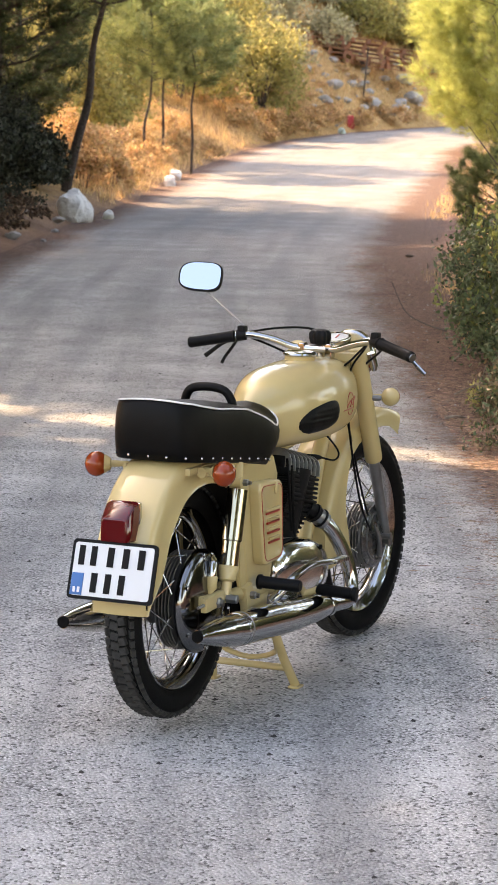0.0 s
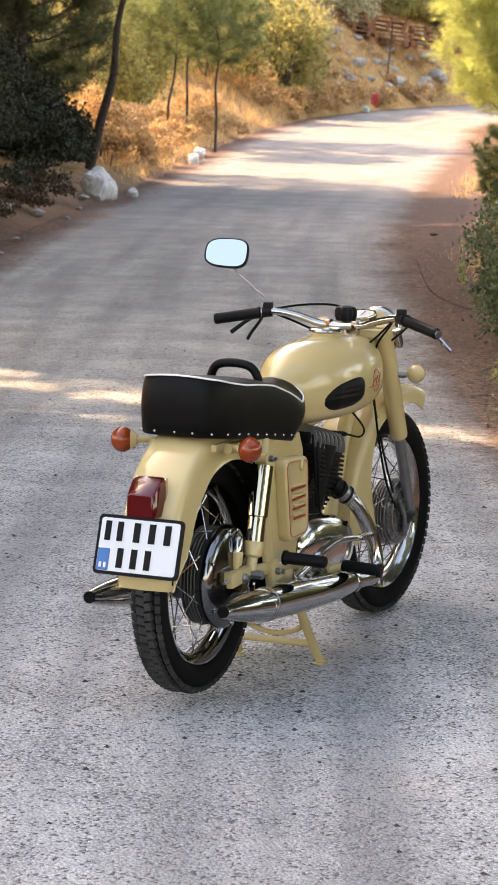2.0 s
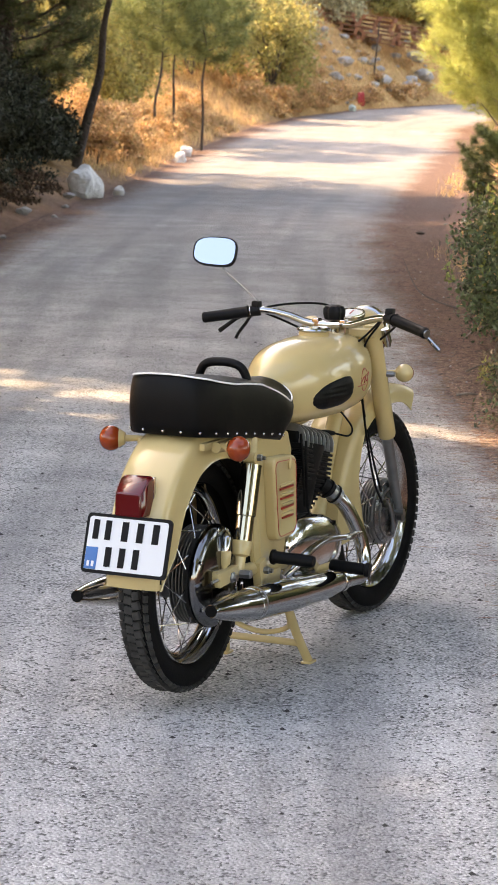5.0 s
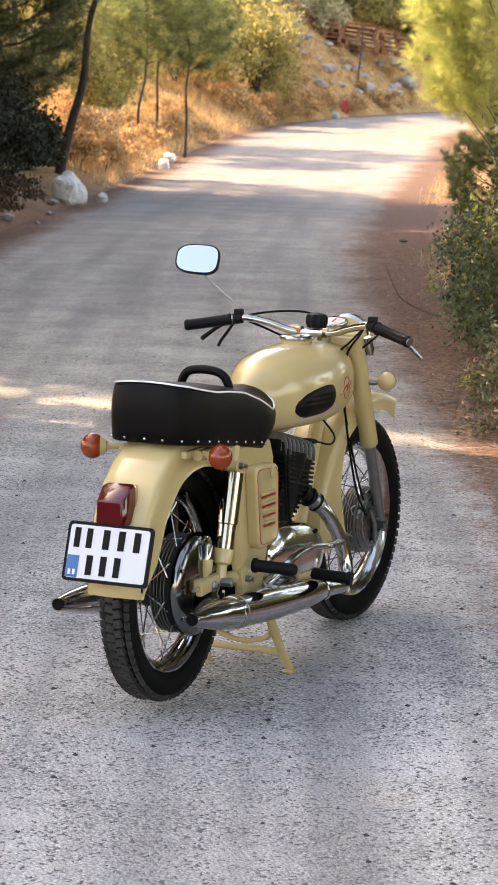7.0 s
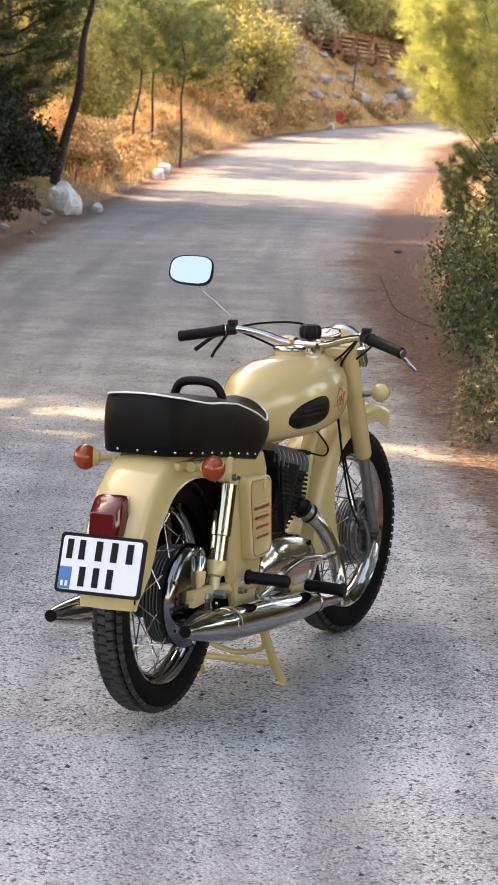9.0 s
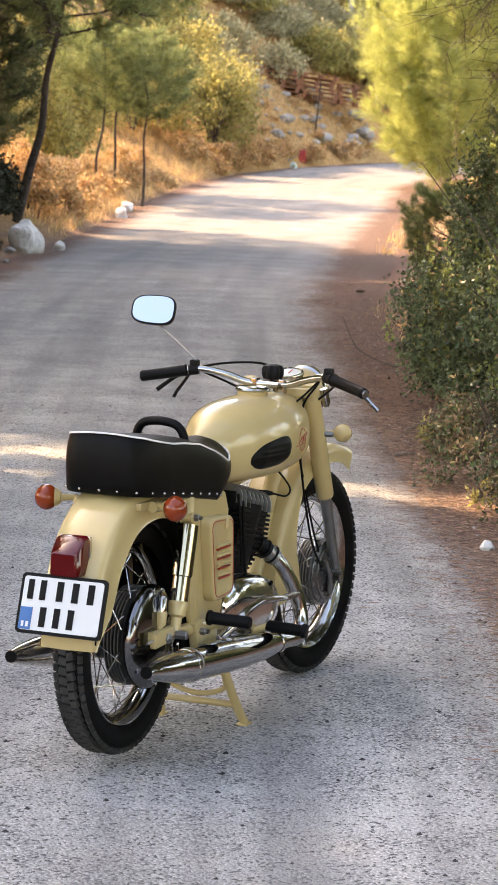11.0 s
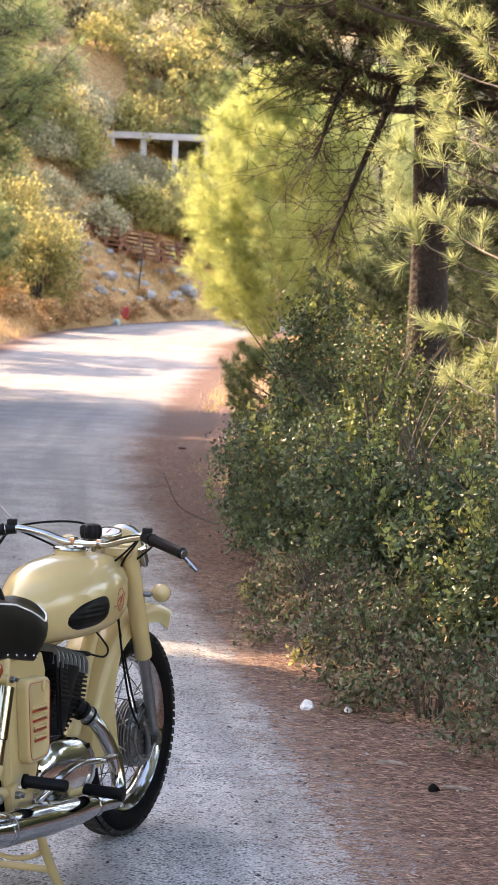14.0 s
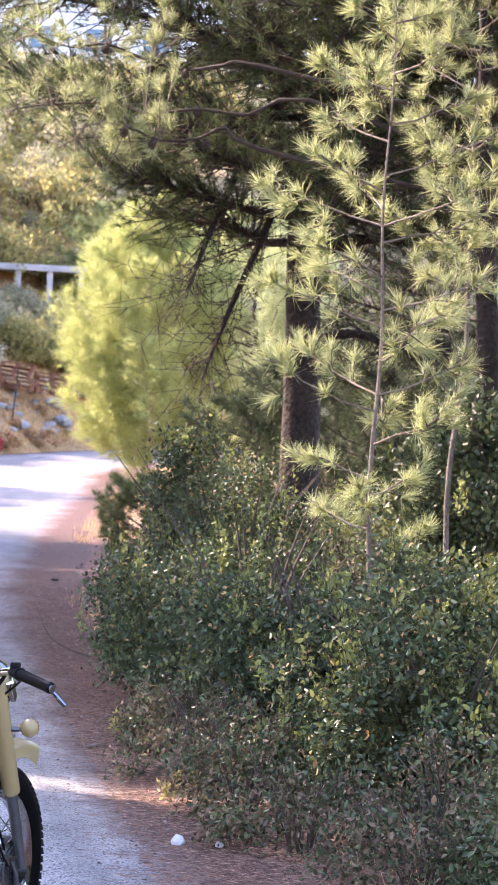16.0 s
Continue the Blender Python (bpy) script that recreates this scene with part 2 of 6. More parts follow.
# ---- ground, road ----
def site_material(name, kind):
    """Soil or asphalt: several noises in world size."""
    m = bpy.data.materials.new(name)
    m.use_nodes = True
    nt, n = m.node_tree, m.node_tree.nodes
    b = n["Principled BSDF"]
    tc = n.new("ShaderNodeTexCoord")

    def noise_at(scale, detail=5, rough=0.6):
        q = n.new("ShaderNodeTexNoise")
        q.inputs["Scale"].default_value, q.inputs["Detail"].default_value, q.inputs["Roughness"].default_value = scale, detail, rough
        nt.links.new(tc.outputs["Object"], q.inputs["Vector"])
        return q.outputs["Fac"]

    def ramp(src, lo, hi, a=0.0, c=1.0):
        q = n.new("ShaderNodeMapRange")
        for k, v in zip(("From Min", "From Max", "To Min", "To Max"), (lo, hi, a, c)):
            q.inputs[k].default_value = v
        nt.links.new(src, q.inputs["Value"])
        return q.outputs["Result"]

    def mixed(fac, a, c):
        q = n.new("ShaderNodeMix")
        q.data_type = "RGBA"
        for key, v in (("A", a), ("B", c)):
            if isinstance(v, tuple):
                q.inputs[key].default_value = (*v, 1)
            else:
                nt.links.new(v, q.inputs[key])
        nt.links.new(fac, q.inputs["Factor"])
        return q.outputs["Result"]

    def calc(op, a, c):
        q = n.new("ShaderNodeMath")
        q.operation = op
        for i, v in enumerate((a, c)):
            if isinstance(v, (int, float)):
                q.inputs[i].default_value = v
            else:
                nt.links.new(v, q.inputs[i])
        return q.outputs[0]

    sep = n.new("ShaderNodeSeparateXYZ")
    nt.links.new(tc.outputs["Object"], sep.inputs[0])
    w0 = calc("ADD", calc("MULTIPLY", sep.outputs["X"], UY), calc("MULTIPLY", sep.outputs["Y"], -UX))
    s0 = calc("ADD", calc("MULTIPLY", sep.outputs["X"], UX), calc("MULTIPLY", sep.outputs["Y"], UY))
    w = calc("SUBTRACT", w0, calc("MULTIPLY", calc("MAXIMUM", calc("SUBTRACT", s0, 19.0), 0.0), 0.076))
    if kind == "road":
        vor = n.new("ShaderNodeTexVoronoi")
        vor.inputs["Scale"].default_value = 120
        nt.links.new(tc.outputs["Object"], vor.inputs["Vector"])
        sc = n.new("ShaderNodeSeparateColor")
        nt.links.new(vor.outputs["Color"], sc.inputs[0])
        stone = mixed(ramp(sc.outputs[0], 0.0, 1.0), (0.34, 0.34, 0.338), (0.88, 0.873, 0.862))
        tar = mixed(ramp(vor.outputs["Distance"], 0.42, 0.80), stone, (0.15, 0.15, 0.152))
        fine = mixed(ramp(noise_at(110, 4), 0.36, 0.60, 0.30, 1.0), (0.29, 0.288, 0.286), tar)
        patch = mixed(ramp(noise_at(1.7, 5), 0.38, 0.66, 0.0, 0.50), fine, (0.78, 0.772, 0.76))
        worn = mixed(ramp(noise_at(0.45, 4), 0.40, 0.65, 0.0, 0.26), patch, (0.27, 0.27, 0.27))
        worn = mixed(ramp(noise_at(46, 5, 0.75), 0.62, 0.70, 0.0, 0.60), worn, (0.075, 0.074, 0.073))
        worn = mixed(ramp(calc("MULTIPLY", sc.outputs[1], ramp(noise_at(9, 3), 0.3, 0.7, 0.85, 1.1)), 0.84, 0.88, 0.0, 0.85), worn, (0.060, 0.058, 0.056))
        # darkens along the road from s = 5 to 30, standing in for shade
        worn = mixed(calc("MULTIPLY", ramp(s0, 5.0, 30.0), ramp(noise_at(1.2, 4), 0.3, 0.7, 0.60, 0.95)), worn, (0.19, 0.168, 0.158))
        lane = n.new("ShaderNodeUVMap")
        lane.uv_map = "lane"
        lsep = n.new("ShaderNodeSeparateXYZ")
        nt.links.new(lane.outputs[0], lsep.inputs[0])
        # long wear streaks along the wheel tracks
        tracks, stretch = n.new("ShaderNodeTexNoise"), n.new("ShaderNodeVectorMath")
        stretch.operation, stretch.inputs[1].default_value = "MULTIPLY", (1.0, 0.035, 0.0)
        nt.links.new(lane.outputs[0], stretch.inputs[0])
        nt.links.new(stretch.outputs[0], tracks.inputs["Vector"])
        tracks.inputs["Scale"].default_value, tracks.inputs["Detail"].default_value = 3.4, 4
        worn = mixed(ramp(tracks.outputs["Fac"], 0.42, 0.66, 0.0, 0.55), worn, (0.17, 0.17, 0.178))
        off = calc("ADD", calc("SUBTRACT", calc("ABSOLUTE", calc("ADD", lsep.outputs["X"], 0.50), 0.0), ramp(lsep.outputs["Y"], 6.0, 1.0, 0.0, 0.20)), calc("MULTIPLY", calc("SUBTRACT", noise_at(0.8, 4), 0.5), 0.7))
        off2 = calc("ADD", off, calc("MULTIPLY", calc("SUBTRACT", noise_at(13, 7, 0.8), 0.5), 0.9))
        dust = ramp(off2, 1.52, 1.86)
        film = mixed(ramp(off, 1.3, 1.9, 0.0, 0.25), worn, (0.33, 0.25, 0.21))
        brown = mixed(ramp(noise_at(42, 6, 0.7), 0.38, 0.62), (0.050, 0.031, 0.025), (0.205, 0.124, 0.096))
        col = mixed(dust, film, brown)
        nt.links.new(col, b.inputs["Base Color"])
        b.inputs["Roughness"].default_value, b.inputs["Specular IOR Level"].default_value = 0.9, 0.12
        bp = n.new("ShaderNodeBump")
        bp.inputs["Strength"].default_value, bp.inputs["Distance"].default_value = 0.95, 0.009
        nt.links.new(calc("ADD", calc("MULTIPLY", vor.outputs["Distance"], -0.8), noise_at(130, 4)), bp.inputs["Height"])
        nt.links.new(bp.outputs["Normal"], b.inputs["Normal"])
    else:
        litter = mixed(ramp(noise_at(42, 6, 0.7), 0.38, 0.62), (0.055, 0.033, 0.026), (0.260, 0.155, 0.118))
        earth = mixed(ramp(noise_at(3.0, 5), 0.40, 0.65), litter, (0.215, 0.138, 0.110))
        earth = mixed(ramp(noise_at(160, 3, 0.6), 0.56, 0.64, 0.0, 0.7), earth, (0.035, 0.018, 0.013))
        chips = mixed(ramp(noise_at(85, 2, 0.5), 0.64, 0.70), earth, (0.40, 0.32, 0.27))
        dry = mixed(ramp(noise_at(7, 6, 0.7), 0.35, 0.65), (0.24, 0.13, 0.055), (0.50, 0.31, 0.14))
        bank = calc("MULTIPLY", ramp(w, -2.6, -4.2), ramp(noise_at(0.8, 4), 0.25, 0.5))
        far = ramp(sep.outputs["Y"], 52.0, 64.0)
        hill = mixed(ramp(noise_at(0.9, 6, 0.7), 0.35, 0.62), (0.13, 0.115, 0.065), (0.34, 0.25, 0.135))
        dry = mixed(ramp(sep.outputs["Y"], 84.0, 96.0), dry, hill)
        col = mixed(calc("MAXIMUM", bank, far), chips, dry)
        nt.links.new(col, b.inputs["Base Color"])
        b.inputs["Roughness"].default_value, b.inputs["Specular IOR Level"].default_value = 1.0, 0.03
        bp = n.new("ShaderNodeBump")
        bp.inputs["Strength"].default_value, bp.inputs["Distance"].default_value = 0.9, 0.02
        nt.links.new(noise_at(38, 6, 0.75), bp.inputs["Height"])
        nt.links.new(bp.outputs["Normal"], b.inputs["Normal"])
    return m


SOIL, ASPHALT = site_material("needle_strewn_soil", "soil"), site_material("worn_shaded_asphalt", "road")
ground = sheet("ground", spaced((-600, -100, 60), (-100, -30, 4), (-30, -8, 0.8), (-8, 8, 0.2), (8, 30, 0.8), (30, 100, 4), (100, 601, 60)),
               spaced((-300, -40, 30), (-40, -10, 1.5), (-10, 30, 0.25), (30, 110, 0.6), (110, 260, 4), (260, 900, 60)), lambda s, w: height(s, w) - 0.022 * (1 - smooth(2.25, 2.55, np.abs(along(s, w) + 0.4))), SOIL)
tagged(ground, "reddish soil strewn with pine needles and dry grass", "ground", kind="structure")


qs = spaced((-40, -10, 1), (-10, 30, 0.2), (30, 96, 0.5))
us = np.linspace(0, 1, 48)
Q, U = np.meshgrid(qs, us, indexing="ij")
edge_l = LEFT - 0.65 + 0.10 * np.sin(qs * 1.3) + 0.06 * np.sin(qs * 3.7 + 1) + 0.04 * np.sin(qs * 9.1)
edge_r = RIGHT + 0.95 + 0.10 * np.sin(qs * 0.9 + 2) + 0.07 * np.sin(qs * 2.9) + 0.04 * np.sin(qs * 8.3)
V = edge_l[:, None] * (1 - U) + edge_r[:, None] * U
SS, WW = Q, across(Q, V)
crown = 0.001 - 0.030 * np.maximum(0, np.abs(U - 0.5) * 2 - 0.94) / 0.06
ZZ = road_rise(np.minimum(Q, 120)) + crown
co = np.stack([SS * UX + WW * UY, SS * UY - WW * UX, ZZ], -1).reshape(-1, 3)
nu = len(us)
me = bpy.data.meshes.new("road")
me.from_pydata(co.tolist(), [], [(j * nu + i, j * nu + i + 1, (j + 1) * nu + i + 1, (j + 1) * nu + i) for j in range(len(qs) - 1) for i in range(nu - 1)])
me.polygons.foreach_set("use_smooth", [True] * len(me.polygons))
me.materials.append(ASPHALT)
lane_uv = np.stack([V, Q + 0 * U], -1).reshape(-1, 2)
corner = np.empty(len(me.loops), np.int32)
me.loops.foreach_get("vertex_index", corner)
me.uv_layers.new(name="lane").data.foreach_set("uv", lane_uv[corner].astype(np.float32).ravel())
road = tagged(new("road", me), "worn grey asphalt road strewn with grit", "road", kind="structure")

# ---- foliage helpers ----
RNG = np.random.default_rng(11)


def raw_mesh(name, verts, faces, mat):
    """A mesh from an array of points and an array of equal-sided faces."""
    me = bpy.data.meshes.new(name)
    n, k = faces.shape
    me.vertices.add(len(verts))
    me.vertices.foreach_set("co", np.ascontiguousarray(verts, np.float32).ravel())
    me.loops.add(n * k)
    me.loops.foreach_set("vertex_index", np.ascontiguousarray(faces, np.int32).ravel())
    me.polygons.add(n)
    me.polygons.foreach_set("loop_start", np.arange(0, n * k, k, dtype=np.int32))
    me.polygons.foreach_set("loop_total", np.full(n, k, np.int32))
    me.update(calc_edges=True)
    me.materials.append(mat)
    return me


def unit(v):
    return v / (np.linalg.norm(v, axis=-1, keepdims=True) + 1e-9)


def leaves(name, at, size, mat, flat=0.4, slim=0.5):
    """Small folded leaves, four corners each, at the given points."""
    n = len(at)
    d = unit(RNG.normal(size=(n, 3)) + np.array([0, 0, flat]))
    s = unit(np.cross(d, RNG.normal(size=(n, 3))))
    ln = size * RNG.uniform(0.65, 1.3, (n, 1))
    p = np.stack([at, at + d * ln * 0.5 + s * ln * slim * 0.5, at + d * ln, at + d * ln * 0.5 - s * ln * slim * 0.5], 1).reshape(-1, 3)
    return raw_mesh(name, p, np.arange(n * 4).reshape(n, 4), mat)


def oval_leaves(name, at, size, mat, flat=0.4, slim=0.55):
    """Small oval leaves, folded along the middle and drooping at the tip."""
    n = len(at)
    d = unit(RNG.normal(size=(n, 3)) + np.array([0, 0, flat]))
    s = unit(np.cross(d, RNG.normal(size=(n, 3))))
    up = np.cross(s, d)
    ln = size * RNG.uniform(0.6, 1.35, (n, 1))
    side, fold = s * ln * slim * 0.5, up * ln * 0.12
    p = np.stack([at, at + d * ln * 0.28 + side * 0.9 + fold, at + d * ln * 0.68 + side * 0.85 + fold, at + d * ln - fold * 0.5, at + d * ln * 0.68 - side * 0.85 + fold, at + d * ln * 0.28 - side * 0.9 + fold], 1).reshape(-1, 3)
    b = np.arange(n)[:, None] * 6
    f = np.concatenate([b + np.array([[0, 1, 2, 3]]), b + np.array([[0, 3, 4, 5]])])
    return raw_mesh(name, p, f, mat)


def needles(name, at, way, count, length, width, mat, spread=0.75):
    """Tufts of thin needles round the given twig ends."""
    n = len(at)
    a = np.repeat(at, count, 0)
    d = unit(np.repeat(way, count, 0) * 1.0 + RNG.normal(size=(n * count, 3)) * spread)
    a = a - np.repeat(way, count, 0) * RNG.uniform(0, 0.6 * length, (n * count, 1))
    s = unit(np.cross(d, RNG.normal(size=(n * count, 3)))) * width * 0.5
    ln = length * RNG.uniform(0.7, 1.15, (n * count, 1))
    p = np.stack([a - s, a + s, a + d * ln], 1).reshape(-1, 3)
    return raw_mesh(name, p, np.arange(n * count * 3).reshape(-1, 3), mat)


def rods(name, a, c, r0, r1, mat):
    """Many thin three-sided twigs from a to c."""
    n = len(a)
    d = unit(c - a)
    s = unit(np.cross(d, RNG.normal(size=(n, 3))))
    t = np.cross(d, s)
    v = []
    for k in range(3):
        o = s * math.cos(k * 2.094) + t * math.sin(k * 2.094)
        v += [a + o * r0, c + o * r1]
    p = np.stack(v, 1).reshape(-1, 3)
    base = np.arange(n)[:, None] * 6
    f = np.concatenate([base + np.array([[0, 2, 3, 1]]), base + np.array([[2, 4, 5, 3]]), base + np.array([[4, 0, 1, 5]])])
    return raw_mesh(name, p, f, mat)


BARK = material("pine_bark", (0.075, 0.055, 0.042), 0.95, second=(0.030, 0.022, 0.018), grain=26, bump=0.9, bump_scale=22)
PALE_BARK = material("young_pale_bark", (0.30, 0.25, 0.20), 0.9, second=(0.12, 0.09, 0.07), grain=40, bump=0.5, bump_scale=60)
TWIG = material("dry_twig", (0.10, 0.075, 0.058), 0.9, vary=0.4, grain=20)
# several tints below put the sun or shade of their spot into the colour
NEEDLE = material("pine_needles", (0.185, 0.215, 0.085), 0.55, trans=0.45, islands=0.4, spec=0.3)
NEEDLE_DARK = material("shade_darkened_needles", (0.080, 0.104, 0.046), 0.6, trans=0.2, islands=0.5, spec=0.2)
NEEDLE_BANK = material("sun_tinted_bank_needles", (0.27, 0.315, 0.125), 0.55, trans=0.45, islands=0.4, spec=0.3)
NEEDLE_MID = material("shade_tinted_pine_needles", (0.130, 0.158, 0.072), 0.6, trans=0.35, islands=0.5, spec=0.2)
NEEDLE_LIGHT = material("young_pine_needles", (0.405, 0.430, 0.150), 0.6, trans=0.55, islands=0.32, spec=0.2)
NEEDLE_SAP = material("sapling_and_sun_tinted_needles", (0.43, 0.47, 0.225), 0.5, trans=0.45, islands=0.35, spec=0.35)
LEAF = material("shrub_leaf", (0.090, 0.118, 0.052), 0.40, trans=0.26, islands=0.7, spec=0.42)
LEAF_DARK = material("shade_tinted_shrub_leaf", (0.040, 0.044, 0.028), 0.6, trans=0.15, islands=0.6, spec=0.15)
LEAF_TIP = material("sun_tinted_shoot_leaf", (0.23, 0.26, 0.085), 0.55, trans=0.40, islands=0.4, spec=0.2)
LEAF_OLIVE = material("olive_shrub_leaf", (0.35, 0.31, 0.115), 0.6, trans=0.52, islands=0.4, spec=0.18)
LEAF_FOOT = material("half_dry_leaf", (0.18, 0.135, 0.085), 0.6, trans=0.2, islands=0.45, spec=0.25)
LEAF_GREY = material("grey_green_shrub_leaf", (0.42, 0.38, 0.23), 0.65, trans=0.50, islands=0.45, spec=0.12)
LITTER_LEAF = material("brown_litter_leaf", (0.105, 0.070, 0.048), 0.8, islands=0.5, spec=0.1)
DRY_LEAF = material("dry_leaf", (0.54, 0.345, 0.165), 0.7, trans=0.3, islands=0.4)
STRAW = material("dry_grass", (0.60, 0.40, 0.19), 0.7, trans=0.35, islands=0.4)
CONE = material("pine_cone", (0.050, 0.033, 0.024), 0.8, second=(0.11, 0.075, 0.05), grain=60, bump=0.6, bump_scale=90)
ROCK = material("white_limestone", (0.78, 0.77, 0.75), 0.85, second=(0.58, 0.56, 0.53), grain=9, bump=0.7, bump_scale=14)
GREY_ROCK = material("grey_rubble", (0.36, 0.34, 0.32), 0.9, second=(0.24, 0.225, 0.21), grain=7, bump=0.7, bump_scale=12)


def bank(s, v):
    return spot(s, float(across(s, v)))


def spot(s, w, z=None):
    x, y = at_road(s, w)
    return Vector((x, y, float(height(s, w)) if z is None else z))


def stuff_part(name, me, parent, label=""):
    ob = new(name, me)
    ob.parent = parent
    return tagged(ob, label, kind="stuff")


def make_pine(label, at, high, trunk_r, bare, spread, limbs, per_limb, count, length, width, mat, bark=BARK, lean=(0, 0), fullness=1.0, twigs=True, upward=0.25, shape="round", trunk_path=None, near=False, splay=0.75):
    """A pine: tapered crooked trunk, limbs, twigs and needle tufts."""
    tree = tagged(new("pine_tree"), label, "tree")
    tree.location = at
    if trunk_path is None:
        trunk_path = [(0, 0, -0.3)] + [(lean[0] * k + 0.10 * high / 8 * RNG.normal(), lean[1] * k + 0.10 * high / 8 * RNG.normal(), high * k) for k in (0.2, 0.4, 0.6, 0.8, 1.0)]
    n = len(trunk_path)
    bm = tube(B(), trunk_path, [trunk_r * (1 - 0.88 * (i / (n - 1)) ** 1.1) for i in range(n)], 10, 4)
    part("trunk", bm, bark, tree)
    path = np.array(glide(trunk_path, 8))
    tips, ways, starts, ends = [], [], [], []
    bm = B()
    for i in range(limbs):
        k = bare + (0.985 - bare) * ((i + RNG.uniform()) / limbs)
        p = path[min(len(path) - 1, int(np.searchsorted(path[:, 2], high * k)))]
        prof = {"round": math.sin(math.pi * min(1, 0.12 + 0.88 * (k - bare) / (1 - bare))) ** 0.7, "cone": 1.02 - (k - bare) / (1 - bare), "full": math.sin(math.pi * min(1, 0.24 + 0.76 * (k - bare) / (1 - bare))) ** 0.75, "flat": 0.55 + 0.45 * (k - bare) / (1 - bare)}[shape]
        L = spread * max(0.16, prof) * RNG.uniform(0.75, 1.12)
        az = i * 2.39996 + RNG.uniform(-0.4, 0.4)
        out = np.array([math.cos(az), math.sin(az), 0])
        side = np.array([-math.sin(az), math.cos(az), 0])
        pts = [p + out * L * u + np.array([0, 0, L * (upward * u + 0.18 * u * u) + 0.05 * L * RNG.normal() * u]) + side * 0.10 * L * RNG.normal() * u for u in (0, 0.3, 0.6, 0.85, 1.0)]
        if near:
            bm = B()
        tube(bm, pts, [max(0.004, trunk_r * 0.32 * (1 - 0.7 * k)) * (1 - 0.85 * u) + 0.003 for u in (0, 0.3, 0.6, 0.85, 1.0)], 5)
        if near:
            part("limb", bm, bark, tree)
        P = np.array(pts)
        m = max(3, int(per_limb * (0.35 + 0.65 * L / spread)))
        u = RNG.uniform(0.22, 1.0, m) ** 0.8
        base = np.stack([np.interp(u, (0, 0.3, 0.6, 0.85, 1.0), P[:, j]) for j in range(3)], 1)
        sd = RNG.choice([-1, 1], m)[:, None] * side * RNG.uniform(0.3, 1.0, (m, 1)) + out * 0.6 + np.array([0, 0, 1]) * RNG.normal(0.25, 0.5, (m, 1))
        tip = base + unit(sd) * (0.34 * L * fullness * RNG.uniform(0.25, 1.0, (m, 1)) * (1.15 - u[:, None] * 0.6))
        tips.append(tip)
        ways.append(unit(unit(sd) + np.array([0, 0, 0.35])))
        starts.append(base)
        ends.append(tip)
    if not near:
        tagged(part("branchwork", bm, bark, tree), kind="stuff")
    tips, ways = np.concatenate(tips), np.concatenate(ways)
    if twigs:
        stuff_part("twiggery", rods("twiggery", np.concatenate(starts), np.concatenate(ends), 0.006 * high / 6, 0.003, TWIG), tree)
    stuff_part("crown", needles("crown", tips, ways, count, length, width, mat, splay), tree, "crown of needle tufts")
    return tree


